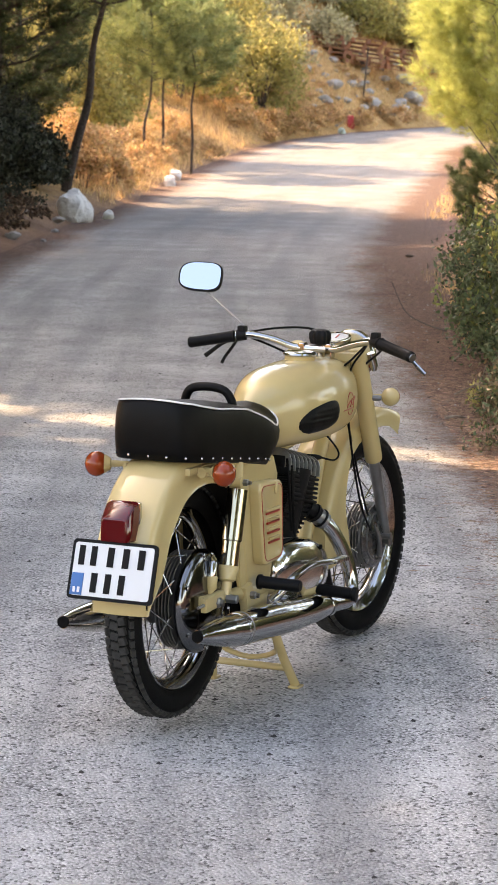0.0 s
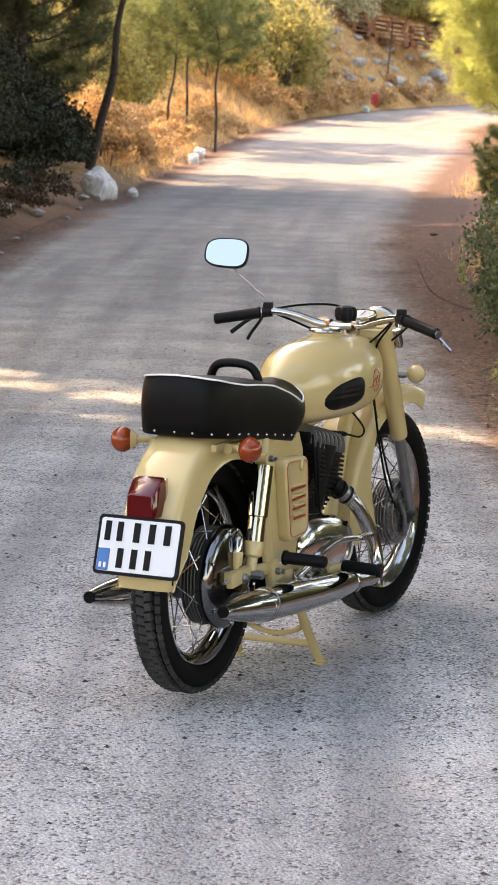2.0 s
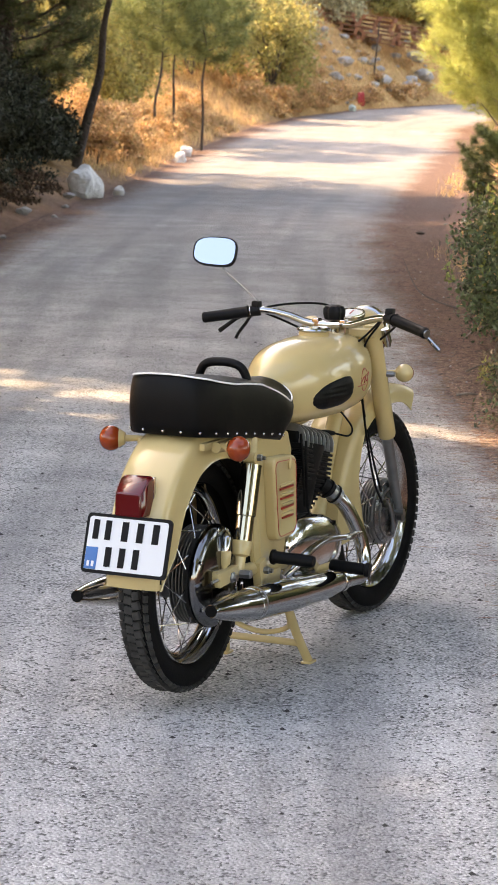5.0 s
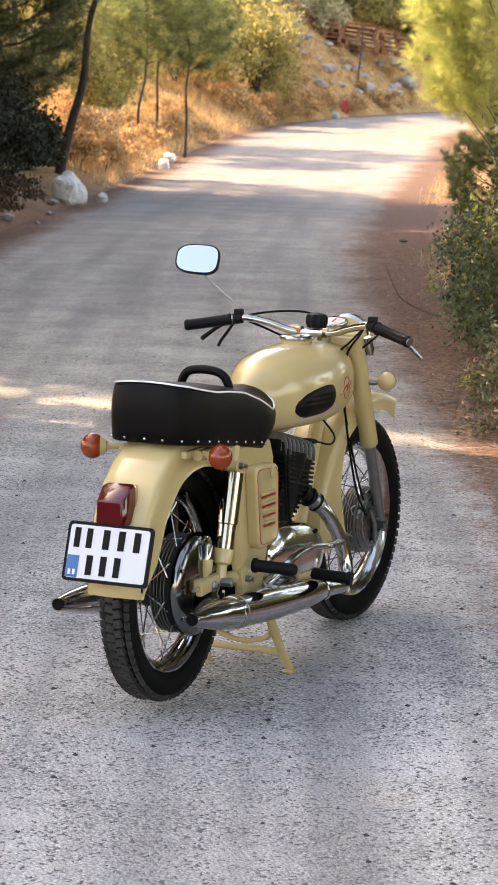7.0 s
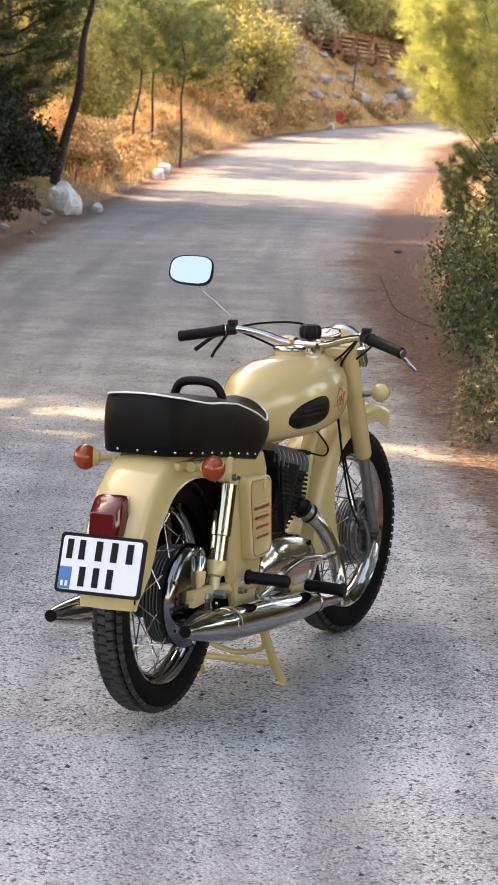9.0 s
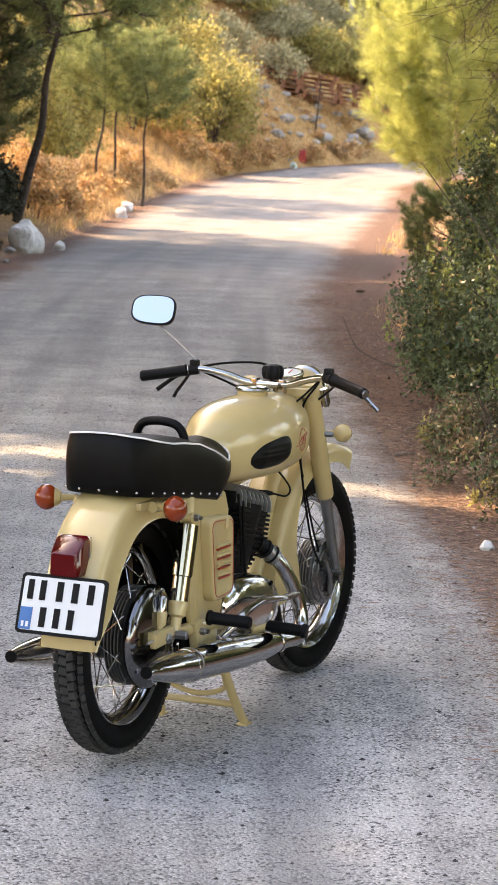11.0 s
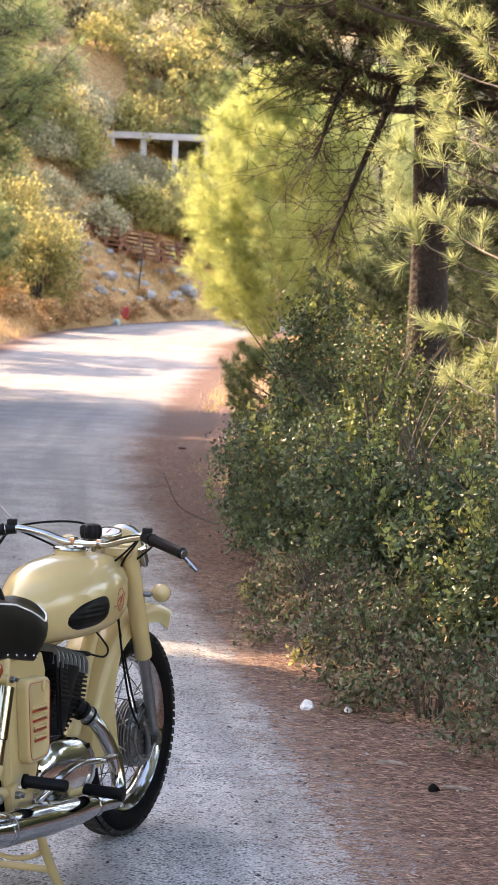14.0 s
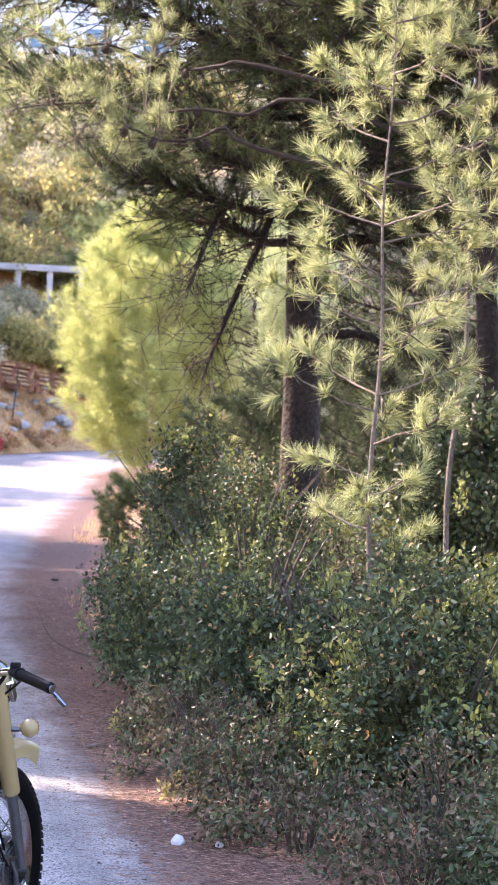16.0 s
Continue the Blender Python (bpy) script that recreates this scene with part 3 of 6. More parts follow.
def make_shrub(name, label, at, radius, high, count, size, mat, stems=7, clumps=40, flat=0.4, slim=0.5, second=None, category="shrub", dry=0.14, lumps=0, shoots=None, oval=False):
    """A shrub: stems, and leaves in uneven clumps with gaps."""
    leafing = oval_leaves if oval else leaves
    bush = tagged(new(name), label, category)
    bush.location = at
    for i in range(stems):
        az = i * 2.4 + RNG.uniform(-0.5, 0.5)
        r = radius * RNG.uniform(0.35, 0.85)
        top = Vector((r * math.cos(az), r * math.sin(az), high * RNG.uniform(0.55, 0.95)))
        part("stem", tube(B(), [(0.04 * math.cos(az), 0.04 * math.sin(az), -0.05), top * 0.45 + Vector((0, 0, 0.12 * high)), top], [0.013 * high, 0.007 * high, 0.002], 5, 3), TWIG, bush)
    c = RNG.normal(size=(clumps, 3))
    c = unit(c) * RNG.uniform(0.55, 1.0, (clumps, 1)) ** 0.5
    c[:, 2] = np.abs(c[:, 2]) * 0.95 + RNG.uniform(-0.05, 0.15, clumps)
    c = c * np.array([radius, radius, high * 0.86]) * RNG.uniform(0.8, 1.12, (clumps, 1))
    if lumps:
        hub = unit(RNG.normal(size=(lumps, 3)))
        hub[:, 2] = np.abs(hub[:, 2]) * 1.0 - 0.05
        hub = hub * RNG.uniform(0.45, 1.06, (lumps, 1)) * np.array([radius * 0.80, radius * 0.80, high * 0.82])
        c = hub[RNG.integers(0, lumps, clumps)] + unit(RNG.normal(size=(clumps, 3))) * np.array([radius * 0.33, radius * 0.33, high * 0.22]) * RNG.uniform(0.5, 1.1, (clumps, 1))
    w = RNG.uniform(0.4, 1.6, clumps)
    pick = RNG.choice(clumps, count, p=w / w.sum())
    g = RNG.normal(size=(count, 3)) * np.array([0.125 * radius, 0.125 * radius, 0.10 * high])
    p = c[pick] + g * (0.50 if lumps else 1.0)
    p[:, 2] = np.abs(p[:, 2]) + 0.02
    if shoots:
        # upright leafy shoots standing out of the top; sun is added to their leaf colour
        m = int(85 * radius)
        top = c[np.argsort(-c[:, 2] / high - 0.3 * RNG.uniform(size=clumps))[:clumps // 2]]
        r0 = top[RNG.integers(0, len(top), m)] + RNG.normal(size=(m, 3)) * np.array([0.12, 0.12, 0.03]) * radius
        r1 = r0 + (RNG.normal(size=(m, 3)) * 0.35 + np.array([0, 0, 1])) * RNG.uniform(0.10, 0.30, (m, 1))
        stuff_part("new_growth", rods("new_growth", r0, r1, 0.003, 0.0015, TWIG), bush)
        u = RNG.uniform(0.1, 1.0, (m, 22, 1))
        q = (r0[:, None] * (1 - u) + r1[:, None] * u + RNG.normal(size=(m, 22, 3)) * 0.012).reshape(-1, 3)
        stuff_part("young_leaves", leafing("young_leaves", q, size * 1.05, shoots, 0.8, slim), bush, "yellow-green young leaves, brightened for sun")
    if second:
        k = RNG.uniform(size=count) < dry
        stuff_part("dry_leaves", leafing("dry_leaves", p[k], size, second, flat, slim), bush, "dry tan leaves")
        p = p[~k]
    stuff_part("foliage", leafing("foliage", p, size, mat, flat, slim), bush)
    return bush


def stone(name, label, at, size, mat, seed, category="rock", squash=(1, 0.8, 0.75)):
    """A broken, faceted stone set a little into the ground."""
    bm = B()
    bmesh.ops.create_icosphere(bm, subdivisions=3, radius=1)
    for v in bm.verts:
        q = v.co.copy()
        n1 = noise.noise(q * 1.1 + Vector((seed * 3.1, 0, 0))) + 0.45 * noise.noise(q * 2.7 + Vector((0, seed * 1.7, 0)))
        v.co = Vector((q.x * squash[0], q.y * squash[1], q.z * squash[2])) * size * (1 + 0.38 * n1)
    ob = part(name, bm, mat, None, label, sharp=24)
    ob.location = Vector(at) + Vector((0, 0, size * squash[2] * 0.55))
    ob.rotation_euler = (0, 0, seed * 1.3)
    return tagged(ob, label, category)

REAR, FRONT = Vector((0, 0, 0.360)), Vector((0, 1.388, 0.333))
STEER = pose(*FRONT, 0, 0, -4.0)

# ---- the motorcycle ----
bike = tagged(new("motorcycle"), "cream vintage motorcycle with black seat parked on its centre stand", "motorcycle")


def make_wheel(m, drum_side, hub_size=1.0, hub_mat=None, blocks=74):
    """Chrome rim with tyre, tread, hub and laced spokes; m places it."""
    bm = turned(B(), [(0.236, -0.030), (0.243, -0.034), (0.247, -0.031), (0.240, -0.026), (0.226, -0.018), (0.220, -0.006), (0.220, 0.006), (0.226, 0.018),
                      (0.240, 0.026), (0.247, 0.031), (0.243, 0.034), (0.236, 0.030), (0.221, 0.019), (0.214, 0.007), (0.214, -0.007), (0.221, -0.019)],
                72, closed=True)
    wheel = part("wheel", bm, CHROME, bike, "chrome spoked wheel rim")
    wheel.matrix_basis = m
    prof = [(0.246, -0.027), (0.252, -0.038), (0.268, -0.045), (0.285, -0.046), (0.300, -0.041), (0.310, -0.031), (0.3155, -0.014), (0.3165, 0), (0.3155, 0.014),
            (0.310, 0.031), (0.300, 0.041), (0.285, 0.046), (0.268, 0.045), (0.252, 0.038), (0.246, 0.027)]
    part("tyre", turned(B(), prof, 96, closed=True), TYRE, wheel, "black rubber tyre")
    bm = B()
    for i in range(blocks):
        a = 2 * math.pi * i / blocks
        for off, r, tilt, w, l, sh in ((-0.0115, 0.3155, 8, 0.0215, 0.0205, 0.5), (0.0115, 0.3155, -8, 0.0215, 0.0205, -0.5), (-0.0325, 0.3075, 42, 0.0200, 0.0195, 0.0), (0.0325, 0.3075, -42, 0.0200, 0.0195, 0.0)):
            aa = a + sh * math.pi / blocks
            block(bm, (w, l, 0.012), Matrix.Rotation(aa, 4, "X") @ Matrix.Translation((off, 0, r)) @ Matrix.Rotation(radians(tilt), 4, "Y") @ Matrix.Rotation(radians((13 if abs(off) < 0.02 else -6) * (1 if off > 0 else -1)), 4, "Z"))
    tagged(part("tread", bm, TREAD, wheel, "worn black block tread", smoothing=False), kind="stuff")
    d = drum_side
    hub = part("hub", turned(B(), [(0.020, -0.075), (0.045, -0.070), (0.060, -0.055), (0.060, -0.046), (0.035, -0.040), (0.035, 0.0), (0.085, 0.012)]
                             + [v for k in range(5) for v in ((0.109, 0.016 + k * 0.010), (0.109, 0.019 + k * 0.010), (0.094, 0.021 + k * 0.010), (0.094, 0.024 + k * 0.010))] + [(0.108, 0.068), (0.092, 0.075), (0.02, 0.075)], 48), hub_mat or HUB, wheel, "finned brake drum")
    hub.scale = (d, hub_size, hub_size)
    for flip in (1, -1):
        for lean in (1, -1):
            bm = B()
            a0, a1 = Vector((flip * (0.055 if flip * d < 0 else 0.066), 0, 0.058 if flip * d < 0 else 0.110 * hub_size)), Vector((flip * 0.004, 0, 0.222))
            a0.rotate(Euler((lean * radians(52 if flip * d < 0 else 34), 0, 0)))
            tube(bm, [a0, a1], 0.0019, 6)
            for k in range(9):
                sp = part("spoke", bm.copy(), CHROME, wheel) if k == 0 else new("spoke", mesh_of)
                mesh_of = sp.data
                sp.parent = wheel
                sp.rotation_euler = (radians(k * 40 + (0 if lean > 0 else 12) + (0 if flip > 0 else 20)), 0, 0)
            bm.free()
    return wheel


rear_wheel = make_wheel(Matrix.Translation(REAR) @ Matrix.Diagonal((1, 1.018, 1.018, 1)), 1, 1.22, DRUM)
front_wheel = make_wheel(STEER @ Matrix.Diagonal((1, 1.028, 1.028, 1)), 1, 0.96, ALU)
plate_f = part("brake_plate", turned(B(), [(0.098, 0.072), (0.099, 0.078), (0.092, 0.083), (0.072, 0.086), (0.045, 0.092), (0.030, 0.098), (0.012, 0.100)], 48), HUB, front_wheel, "dull aluminium brake plate")
part("rib", turned(B(), [(0.082, 0.083), (0.082, 0.088), (0.077, 0.089), (0.076, 0.084)], 48), ALU, plate_f)
part("brake_lever", tube(B(), [(0.100, -0.055, 0.045), (0.108, -0.035, 0.000), (0.100, -0.010, -0.060)], [0.006, 0.008, 0.010], 10, 4), STEEL, plate_f)
part("pull_rod", tube(B(), [(0.104, -0.058, 0.050), (0.100, 0.000, -0.070)], 0.0045, 8), CHROME, plate_f)
part("pull_rod", tube(B(), [(0.104, 0.040, -0.020), (0.100, 0.002, -0.085)], 0.0040, 8), CHROME, plate_f)

# polished cover over the rear drum, with its bosses and the axle nut
cover = part("brake_cover", turned(B(), [(0.137, 0.074), (0.1425, 0.080), (0.142, 0.094), (0.134, 0.103), (0.112, 0.108), (0.060, 0.112), (0.02, 0.114)], 56, REAR), DARK_CHROME, bike, "dark polished rear brake cover")
for a in (35, 95, 155, 215, 275, 335):
    bm = turned(B(), [(0.007, 0.09), (0.007, 0.107), (0.005, 0.109)], 10, REAR + Vector((0, 0.130 * math.cos(radians(a)), 0.130 * math.sin(radians(a)))))
    part("boss", bm, CHROME, cover)
part("axle", turned(B(), [(0.009, -0.15), (0.009, 0.15)], 12, REAR), STEEL, bike)
part("axle_nut", turned(B(), [(0.016, 0.128), (0.016, 0.148), (0.010, 0.152), (0.010, 0.16)], 6, REAR), STEEL, bike, "zinc plated axle nut", smoothing=False)


def mudguard(name, centre, a0, a1, crown, half, skirt, mat, label, steps=40, ridge=0.0):
    """A pressed mudguard: angles from straight ahead, counted over the top; crown and skirt depth as functions of 0..1."""
    bm = B()
    loops = []
    th = 0.0022
    for i in range(steps + 1):
        t = i / steps
        a = radians(a0 + (a1 - a0) * t)
        R, h, k = crown(t), half(t), skirt(t)
        sec = [(-h * 1.03, R - k), (-h, R - k + 0.006), (-h, R - max(k * 0.5, 0.026)), (-h * 0.985, min(R - 0.020, R - k * 0.2)), (-h * 0.90, R - 0.007), (-h * 0.80, R - 0.004), (-h * 0.45, R - 0.001), (0, R + ridge),
               (h * 0.45, R - 0.001), (h * 0.80, R - 0.004), (h * 0.90, R - 0.007), (h * 0.985, min(R - 0.020, R - k * 0.2)), (h, R - max(k * 0.5, 0.026)), (h, R - k + 0.006), (h * 1.03, R - k)]
        inner = [(x * (1 - th / h), r - th) for x, r in sec[::-1]]
        loops.append([Vector((x, centre[1] + r * math.cos(a), centre[2] + r * math.sin(a))) for x, r in sec + inner])
    vs = rings(bm, loops, caps=False)
    for end in (vs[0], vs[-1]):
        m = len(end)
        for k in range(m // 2 - 1):
            bm.faces.new((end[k], end[k + 1], end[m - 2 - k], end[m - 1 - k]))
    return part(name, bm, mat, bike, label, sharp=50)


GUARD_SKIRT = lambda t: float(np.interp(t, [0, 0.55, 0.74, 0.84, 0.92, 0.97, 1], [0.080, 0.110, 0.106, 0.092, 0.058, 0.028, 0.014]))
rear_guard = mudguard("mudguard", REAR, 60, 178, lambda t: float(np.interp(t, [0, 0.41, 0.59, 0.70, 0.83, 1], [0.415, 0.406, 0.386, 0.366, 0.347, 0.330])), lambda t: 0.088 - 0.006 * t,
         GUARD_SKIRT, CREAM, "cream rear mudguard", ridge=0.003)
# added near-black skin, painting the shade inside the cream mudguard
shade_skin = mudguard("shade_skin", REAR, 61, 175, lambda t: float(np.interp(t, [0, 0.41, 0.59, 0.70, 0.83, 1], [0.415, 0.406, 0.386, 0.366, 0.347, 0.330])) - 0.005, lambda t: 0.0845 - 0.006 * t,
         lambda t: max(0.012, GUARD_SKIRT(t) - 0.014), DARK, "added black skin for the shade under the mudguard")
shade_skin.parent = rear_guard
front_guard = mudguard("mudguard", Vector((0, 0, 0)), 67, 189, lambda t: 0.420 - 0.040 * t, lambda t: 0.088,
         lambda t: float(np.interp(t, [0, 0.1, 0.5, 0.7, 0.82, 1], [0.075, 0.060, 0.045, 0.105, 0.15, 0.18])), CREAM, "cream front mudguard with deep rear valance")
front_guard.matrix_basis = STEER

# tail lamp, number plate
bm = B()
tl = Vector((-0.006, -0.322, 0.614))
secs = []
for y, hx, zb, zt in ((0.050, 0.043, -0.050, 0.052), (0.020, 0.042, -0.050, 0.050), (-0.018, 0.038, -0.049, 0.016), (-0.022, 0.036, -0.047, 0.012)):
    secs.append([tl + Vector(p) for p in ((-hx, y, zb), (hx, y, zb), (hx, y, zt - 0.006), (hx * 0.8, y, zt), (-hx * 0.8, y, zt), (-hx, y, zt - 0.006))])
rings(bm, secs)
bmesh.ops.bevel(bm, geom=bm.edges[:], offset=0.0022, segments=2, affect="EDGES")
lamp = part("tail_lamp", bm, RED_LENS, bike, "dark red tail lamp")
part("rim", block(B(), (0.090, 0.012, 0.100), Matrix.Translation(tl + Vector((0, 0.050, 0))), 0.004), CHROME, lamp, "thin chrome rim")
PL = Matrix.Translation((0, -0.356, 0.490)) @ Matrix.Rotation(radians(-16.5), 4, "X")
def rounded_plate(w, h, r, y0, y1):
    pts = []
    for cx, cz, a0 in ((w / 2 - r, h / 2 - r, 0), (-w / 2 + r, h / 2 - r, 90), (-w / 2 + r, -h / 2 + r, 180), (w / 2 - r, -h / 2 + r, 270)):
        pts += [(cx + r * math.cos(radians(a0 + k * 22.5)), cz + r * math.sin(radians(a0 + k * 22.5))) for k in range(5)]
    bm = B()
    rings(bm, [[PL @ Vector((x, y, z)) for x, z in pts] for y in (y0, y1)])
    return bm


plate = part("number_plate", rounded_plate(0.246, 0.158, 0.012, 0.004, -0.004), PLATE_BLACK, bike, "white plate in a black frame")
part("plate_face", rounded_plate(0.228, 0.140, 0.008, -0.003, -0.0058), PLATE_WHITE, plate, "white face")
part("badge", block(B(), (0.034, 0.002, 0.058), PL @ Matrix.Translation((-0.096, -0.0066, -0.040)), 0.0005), PLATE_BLUE, plate, "blue corner panel")
for x in (-0.102, -0.089):
    part("bar", block(B(), (0.007, 0.001, 0.014), PL @ Matrix.Translation((x, -0.0080, -0.055))), PLATE_WHITE, plate)
for x, w in ((-0.092, 0.017), (-0.057, 0.017), (-0.008, 0.019), (0.036, 0.019), (0.081, 0.019)):
    part("bar", block(B(), (w, 0.0015, 0.052), PL @ Matrix.Translation((x, -0.0068, 0.036)), 0.0004), PLATE_BLACK, plate)
for x in (-0.048, -0.008, 0.032):
    part("bar", block(B(), (0.018, 0.0015, 0.052), PL @ Matrix.Translation((x, -0.0068, -0.034)), 0.0004), PLATE_BLACK, plate)

# rear indicators
for sx in (-1, 1):
    c = Vector((sx * 0.190, -0.080, 0.727))
    ind = part("indicator", ball(B(), 0.0350, c, (0.9, 1, 1), 28), AMBER, bike, "round amber-red indicator lamp")
    part("stalk", tube(B(), [c + Vector((-sx * 0.022, 0.012, 0)), c + Vector((-sx * 0.075, 0.045, 0.0))], [0.011, 0.007], 12), CREAM, ind)
    part("ring", tube(B(), [c + Vector((-sx * 0.020, 0.010, 0)), c + Vector((-sx * 0.036, 0.015, 0))], [0.026, 0.016], 20), CREAM, ind)

# seat: soft block with white piping and a row of studs
def seat_outline(n=96, grow=0.0):
    out = []
    x0, ya, yb = 0.138 + grow, -0.148 - grow, 0.545 + grow
    for k in range(n):
        a = 2 * math.pi * k / n
        c, s = math.cos(a), math.sin(a)
        e = 0.42
        x = x0 * abs(c) ** e * (1 if c > 0 else -1)
        y = (ya + yb) / 2 + (yb - ya) / 2 * abs(s) ** e * (1 if s > 0 else -1)
        x *= 1 - 0.08 * float(smooth(0.36, 0.54, y))
        out.append((x, y))
    return out


SEAT_Y = [-0.16, -0.115, 0.019, 0.10, 0.157, 0.22, 0.284, 0.36, 0.42, 0.47, 0.56]
SEAT_T = [0.905, 0.903, 0.882, 0.876, 0.871, 0.860, 0.842, 0.818, 0.799, 0.788, 0.782]
SEAT_B = [0.757, 0.754, 0.740, 0.730, 0.723, 0.715, 0.707, 0.698, 0.694, 0.692, 0.692]


def seat_top(x, y):
    """Height of the piped edge: arched across the back, sinking to the front horns."""
    arch = 0.013 * (1 - min(1, (x / 0.138) ** 2)) * (1 - float(smooth(-0.14, -0.02, y)))
    nose = 0.050 * (1 - min(1, (x / 0.122) ** 2)) * float(smooth(0.40, 0.52, y))
    return float(np.interp(y, SEAT_Y, SEAT_T)) + arch + nose


def seat_low(y):
    return float(np.interp(y, SEAT_Y, SEAT_B))


def seat_pull(y, k):
    """The front face leans back towards the bottom."""
    return y - 0.150 * (1 - k) ** 2.2 * float(smooth(0.30, 0.54, y))


bm = B()
ol = seat_outline()
mid = Vector((0, 0.17, 0))
loops = []
for k, grow, lift in ((0.0, 0.975, 0.0), (0.0, 1.0, 0.004), (0.2, 1.012, 0.0), (0.4, 1.020, 0.0), (0.6, 1.020, 0.0), (0.8, 1.010, 0.0), (0.95, 0.992, 0.0), (1.0, 0.975, 0.002)):
    loops.append([Vector((x * grow * (1 - 0.06 * k * float(smooth(0.30, 0.50, y))), seat_pull(mid.y + (y - mid.y) * grow, k), seat_low(y) + (seat_top(x, y) - seat_low(y)) * k + lift)) for x, y in ol])
for g, up in ((0.93, 0.006), (0.86, 0.011), (0.75, 0.017), (0.5, 0.023), (0.2, 0.025), (0.02, 0.025)):
    loops.append([Vector((x * g * (1 - 0.06 * float(smooth(0.30, 0.50, y))), mid.y + (y - mid.y) * g, seat_top(x, mid.y + (y - mid.y) * g) + up * (0.75 + 1.5 * float(smooth(0.28, 0.46, mid.y + (y - mid.y) * g))))) for x, y in ol])
rings(bm, loops)
seat = part("seat", bm, VINYL, bike, "black vinyl dual seat with white piping", sharp=80)
bm = B()
pp = [Vector((x * 0.980 * (1 - 0.06 * float(smooth(0.30, 0.50, y))), mid.y + (y - mid.y) * 0.980, seat_top(x, y) + 0.004)) for x, y in ol]
tube(bm, pp + [pp[0]], 0.0027, 6, caps=False)
part("piping", bm, PIPING, seat, "white piping")
stud = None
run = seat_outline(400, 0.003)
acc, last = 0.0, None
for x, y in run:
    if last is not None:
        acc += math.hypot(x - last[0], y - last[1])
    if last is None or acc > 0.052:
        acc = 0.0
        ob = part("stud", ball(B(), 0.0040, (0, 0, 0), n=8), CHROME, seat) if stud is None else new("stud", stud)
        stud, ob.parent = ob.data, seat
        ob.location = (x * 1.003, seat_pull(y, 0.08), seat_low(y) + 0.013)
    last = (x, y)
part("seat_pan", block(B(), (0.20, 0.50, 0.02), Matrix.Translation((0, 0.15, 0.725)), 0.005), CREAM, bike)
part("grab_handle", tube(B(), [(-0.074, 0.235, 0.850), (-0.071, 0.232, 0.882), (-0.050, 0.226, 0.912), (0, 0.222, 0.921), (0.050, 0.226, 0.912), (0.071, 0.232, 0.882), (0.074, 0.235, 0.845)], 0.0125, 12, 6), RUBBER, bike, "black rubber-covered grab loop")

# tank
TY = [0.472, 0.487, 0.522, 0.588, 0.70, 0.85, 0.97, 1.06, 1.12, 1.155, 1.17]
TX = [0.014, 0.028, 0.050, 0.088, 0.128, 0.146, 0.142, 0.127, 0.105, 0.066, 0.024]
TB = [0.770, 0.735, 0.708, 0.700, 0.697, 0.694, 0.697, 0.708, 0.728, 0.760, 0.785]
TT = [0.805, 0.836, 0.870, 0.906, 0.930, 0.939, 0.940, 0.936, 0.924, 0.897, 0.850]


def tank_section(y):
    f = lambda v: float(np.interp(y, TY, v))
    return f(TX), f(TB), f(TT)


def tank_x(y, z):
    hx, zb, zt = tank_section(y)
    c, h = zb + (zt - zb) * 0.42, (zt - zb) * (0.58 if z > zb + (zt - zb) * 0.42 else 0.42)
    return hx * max(0.0, 1 - min(1, abs(z - c) / h) ** 2.5) ** (1 / 2.5)


bm = B()
loops = []
for q, q2 in zip(glide(list(zip(TY, TX, TB)), 6), glide(list(zip(TY, TT, TT)), 6)):
    y, hx, zb, zt = q.x, q.y, q.z, q2.y
    loop = []
    for k in range(56):
        a = 2 * math.pi * k / 56
        c, s = math.cos(a), math.sin(a)
        h = (zt - zb) * (0.58 if s > 0 else 0.42)
        loop.append(Vector((hx * abs(c) ** 0.8 * (1 if c > 0 else -1), y, zb + (zt - zb) * 0.42 + h * abs(s) ** 0.8 * (1 if s > 0 else -1))))
    loops.append(loop)
rings(bm, loops)
bmesh.ops.smooth_vert(bm, verts=bm.verts[:], factor=0.4, use_axis_x=True, use_axis_y=True, use_axis_z=True)
tank = part("fuel_tank", bm, CREAM, bike, "glossy cream fuel tank", sharp=80)
cap = part("filler_neck", turned(B(), [(0.046, 0), (0.046, 0.018), (0.042, 0.020)], 40, (0, 0.90, 0.932), "Z"), CREAM, tank)
part("filler_cap", turned(B(), [(0.050, 0), (0.052, 0.004), (0.050, 0.009), (0.044, 0.012), (0.040, 0.010), (0.01, 0.012)], 40, (0, 0.90, 0.951), "Z"), CHROME, tank, "chrome filler cap")
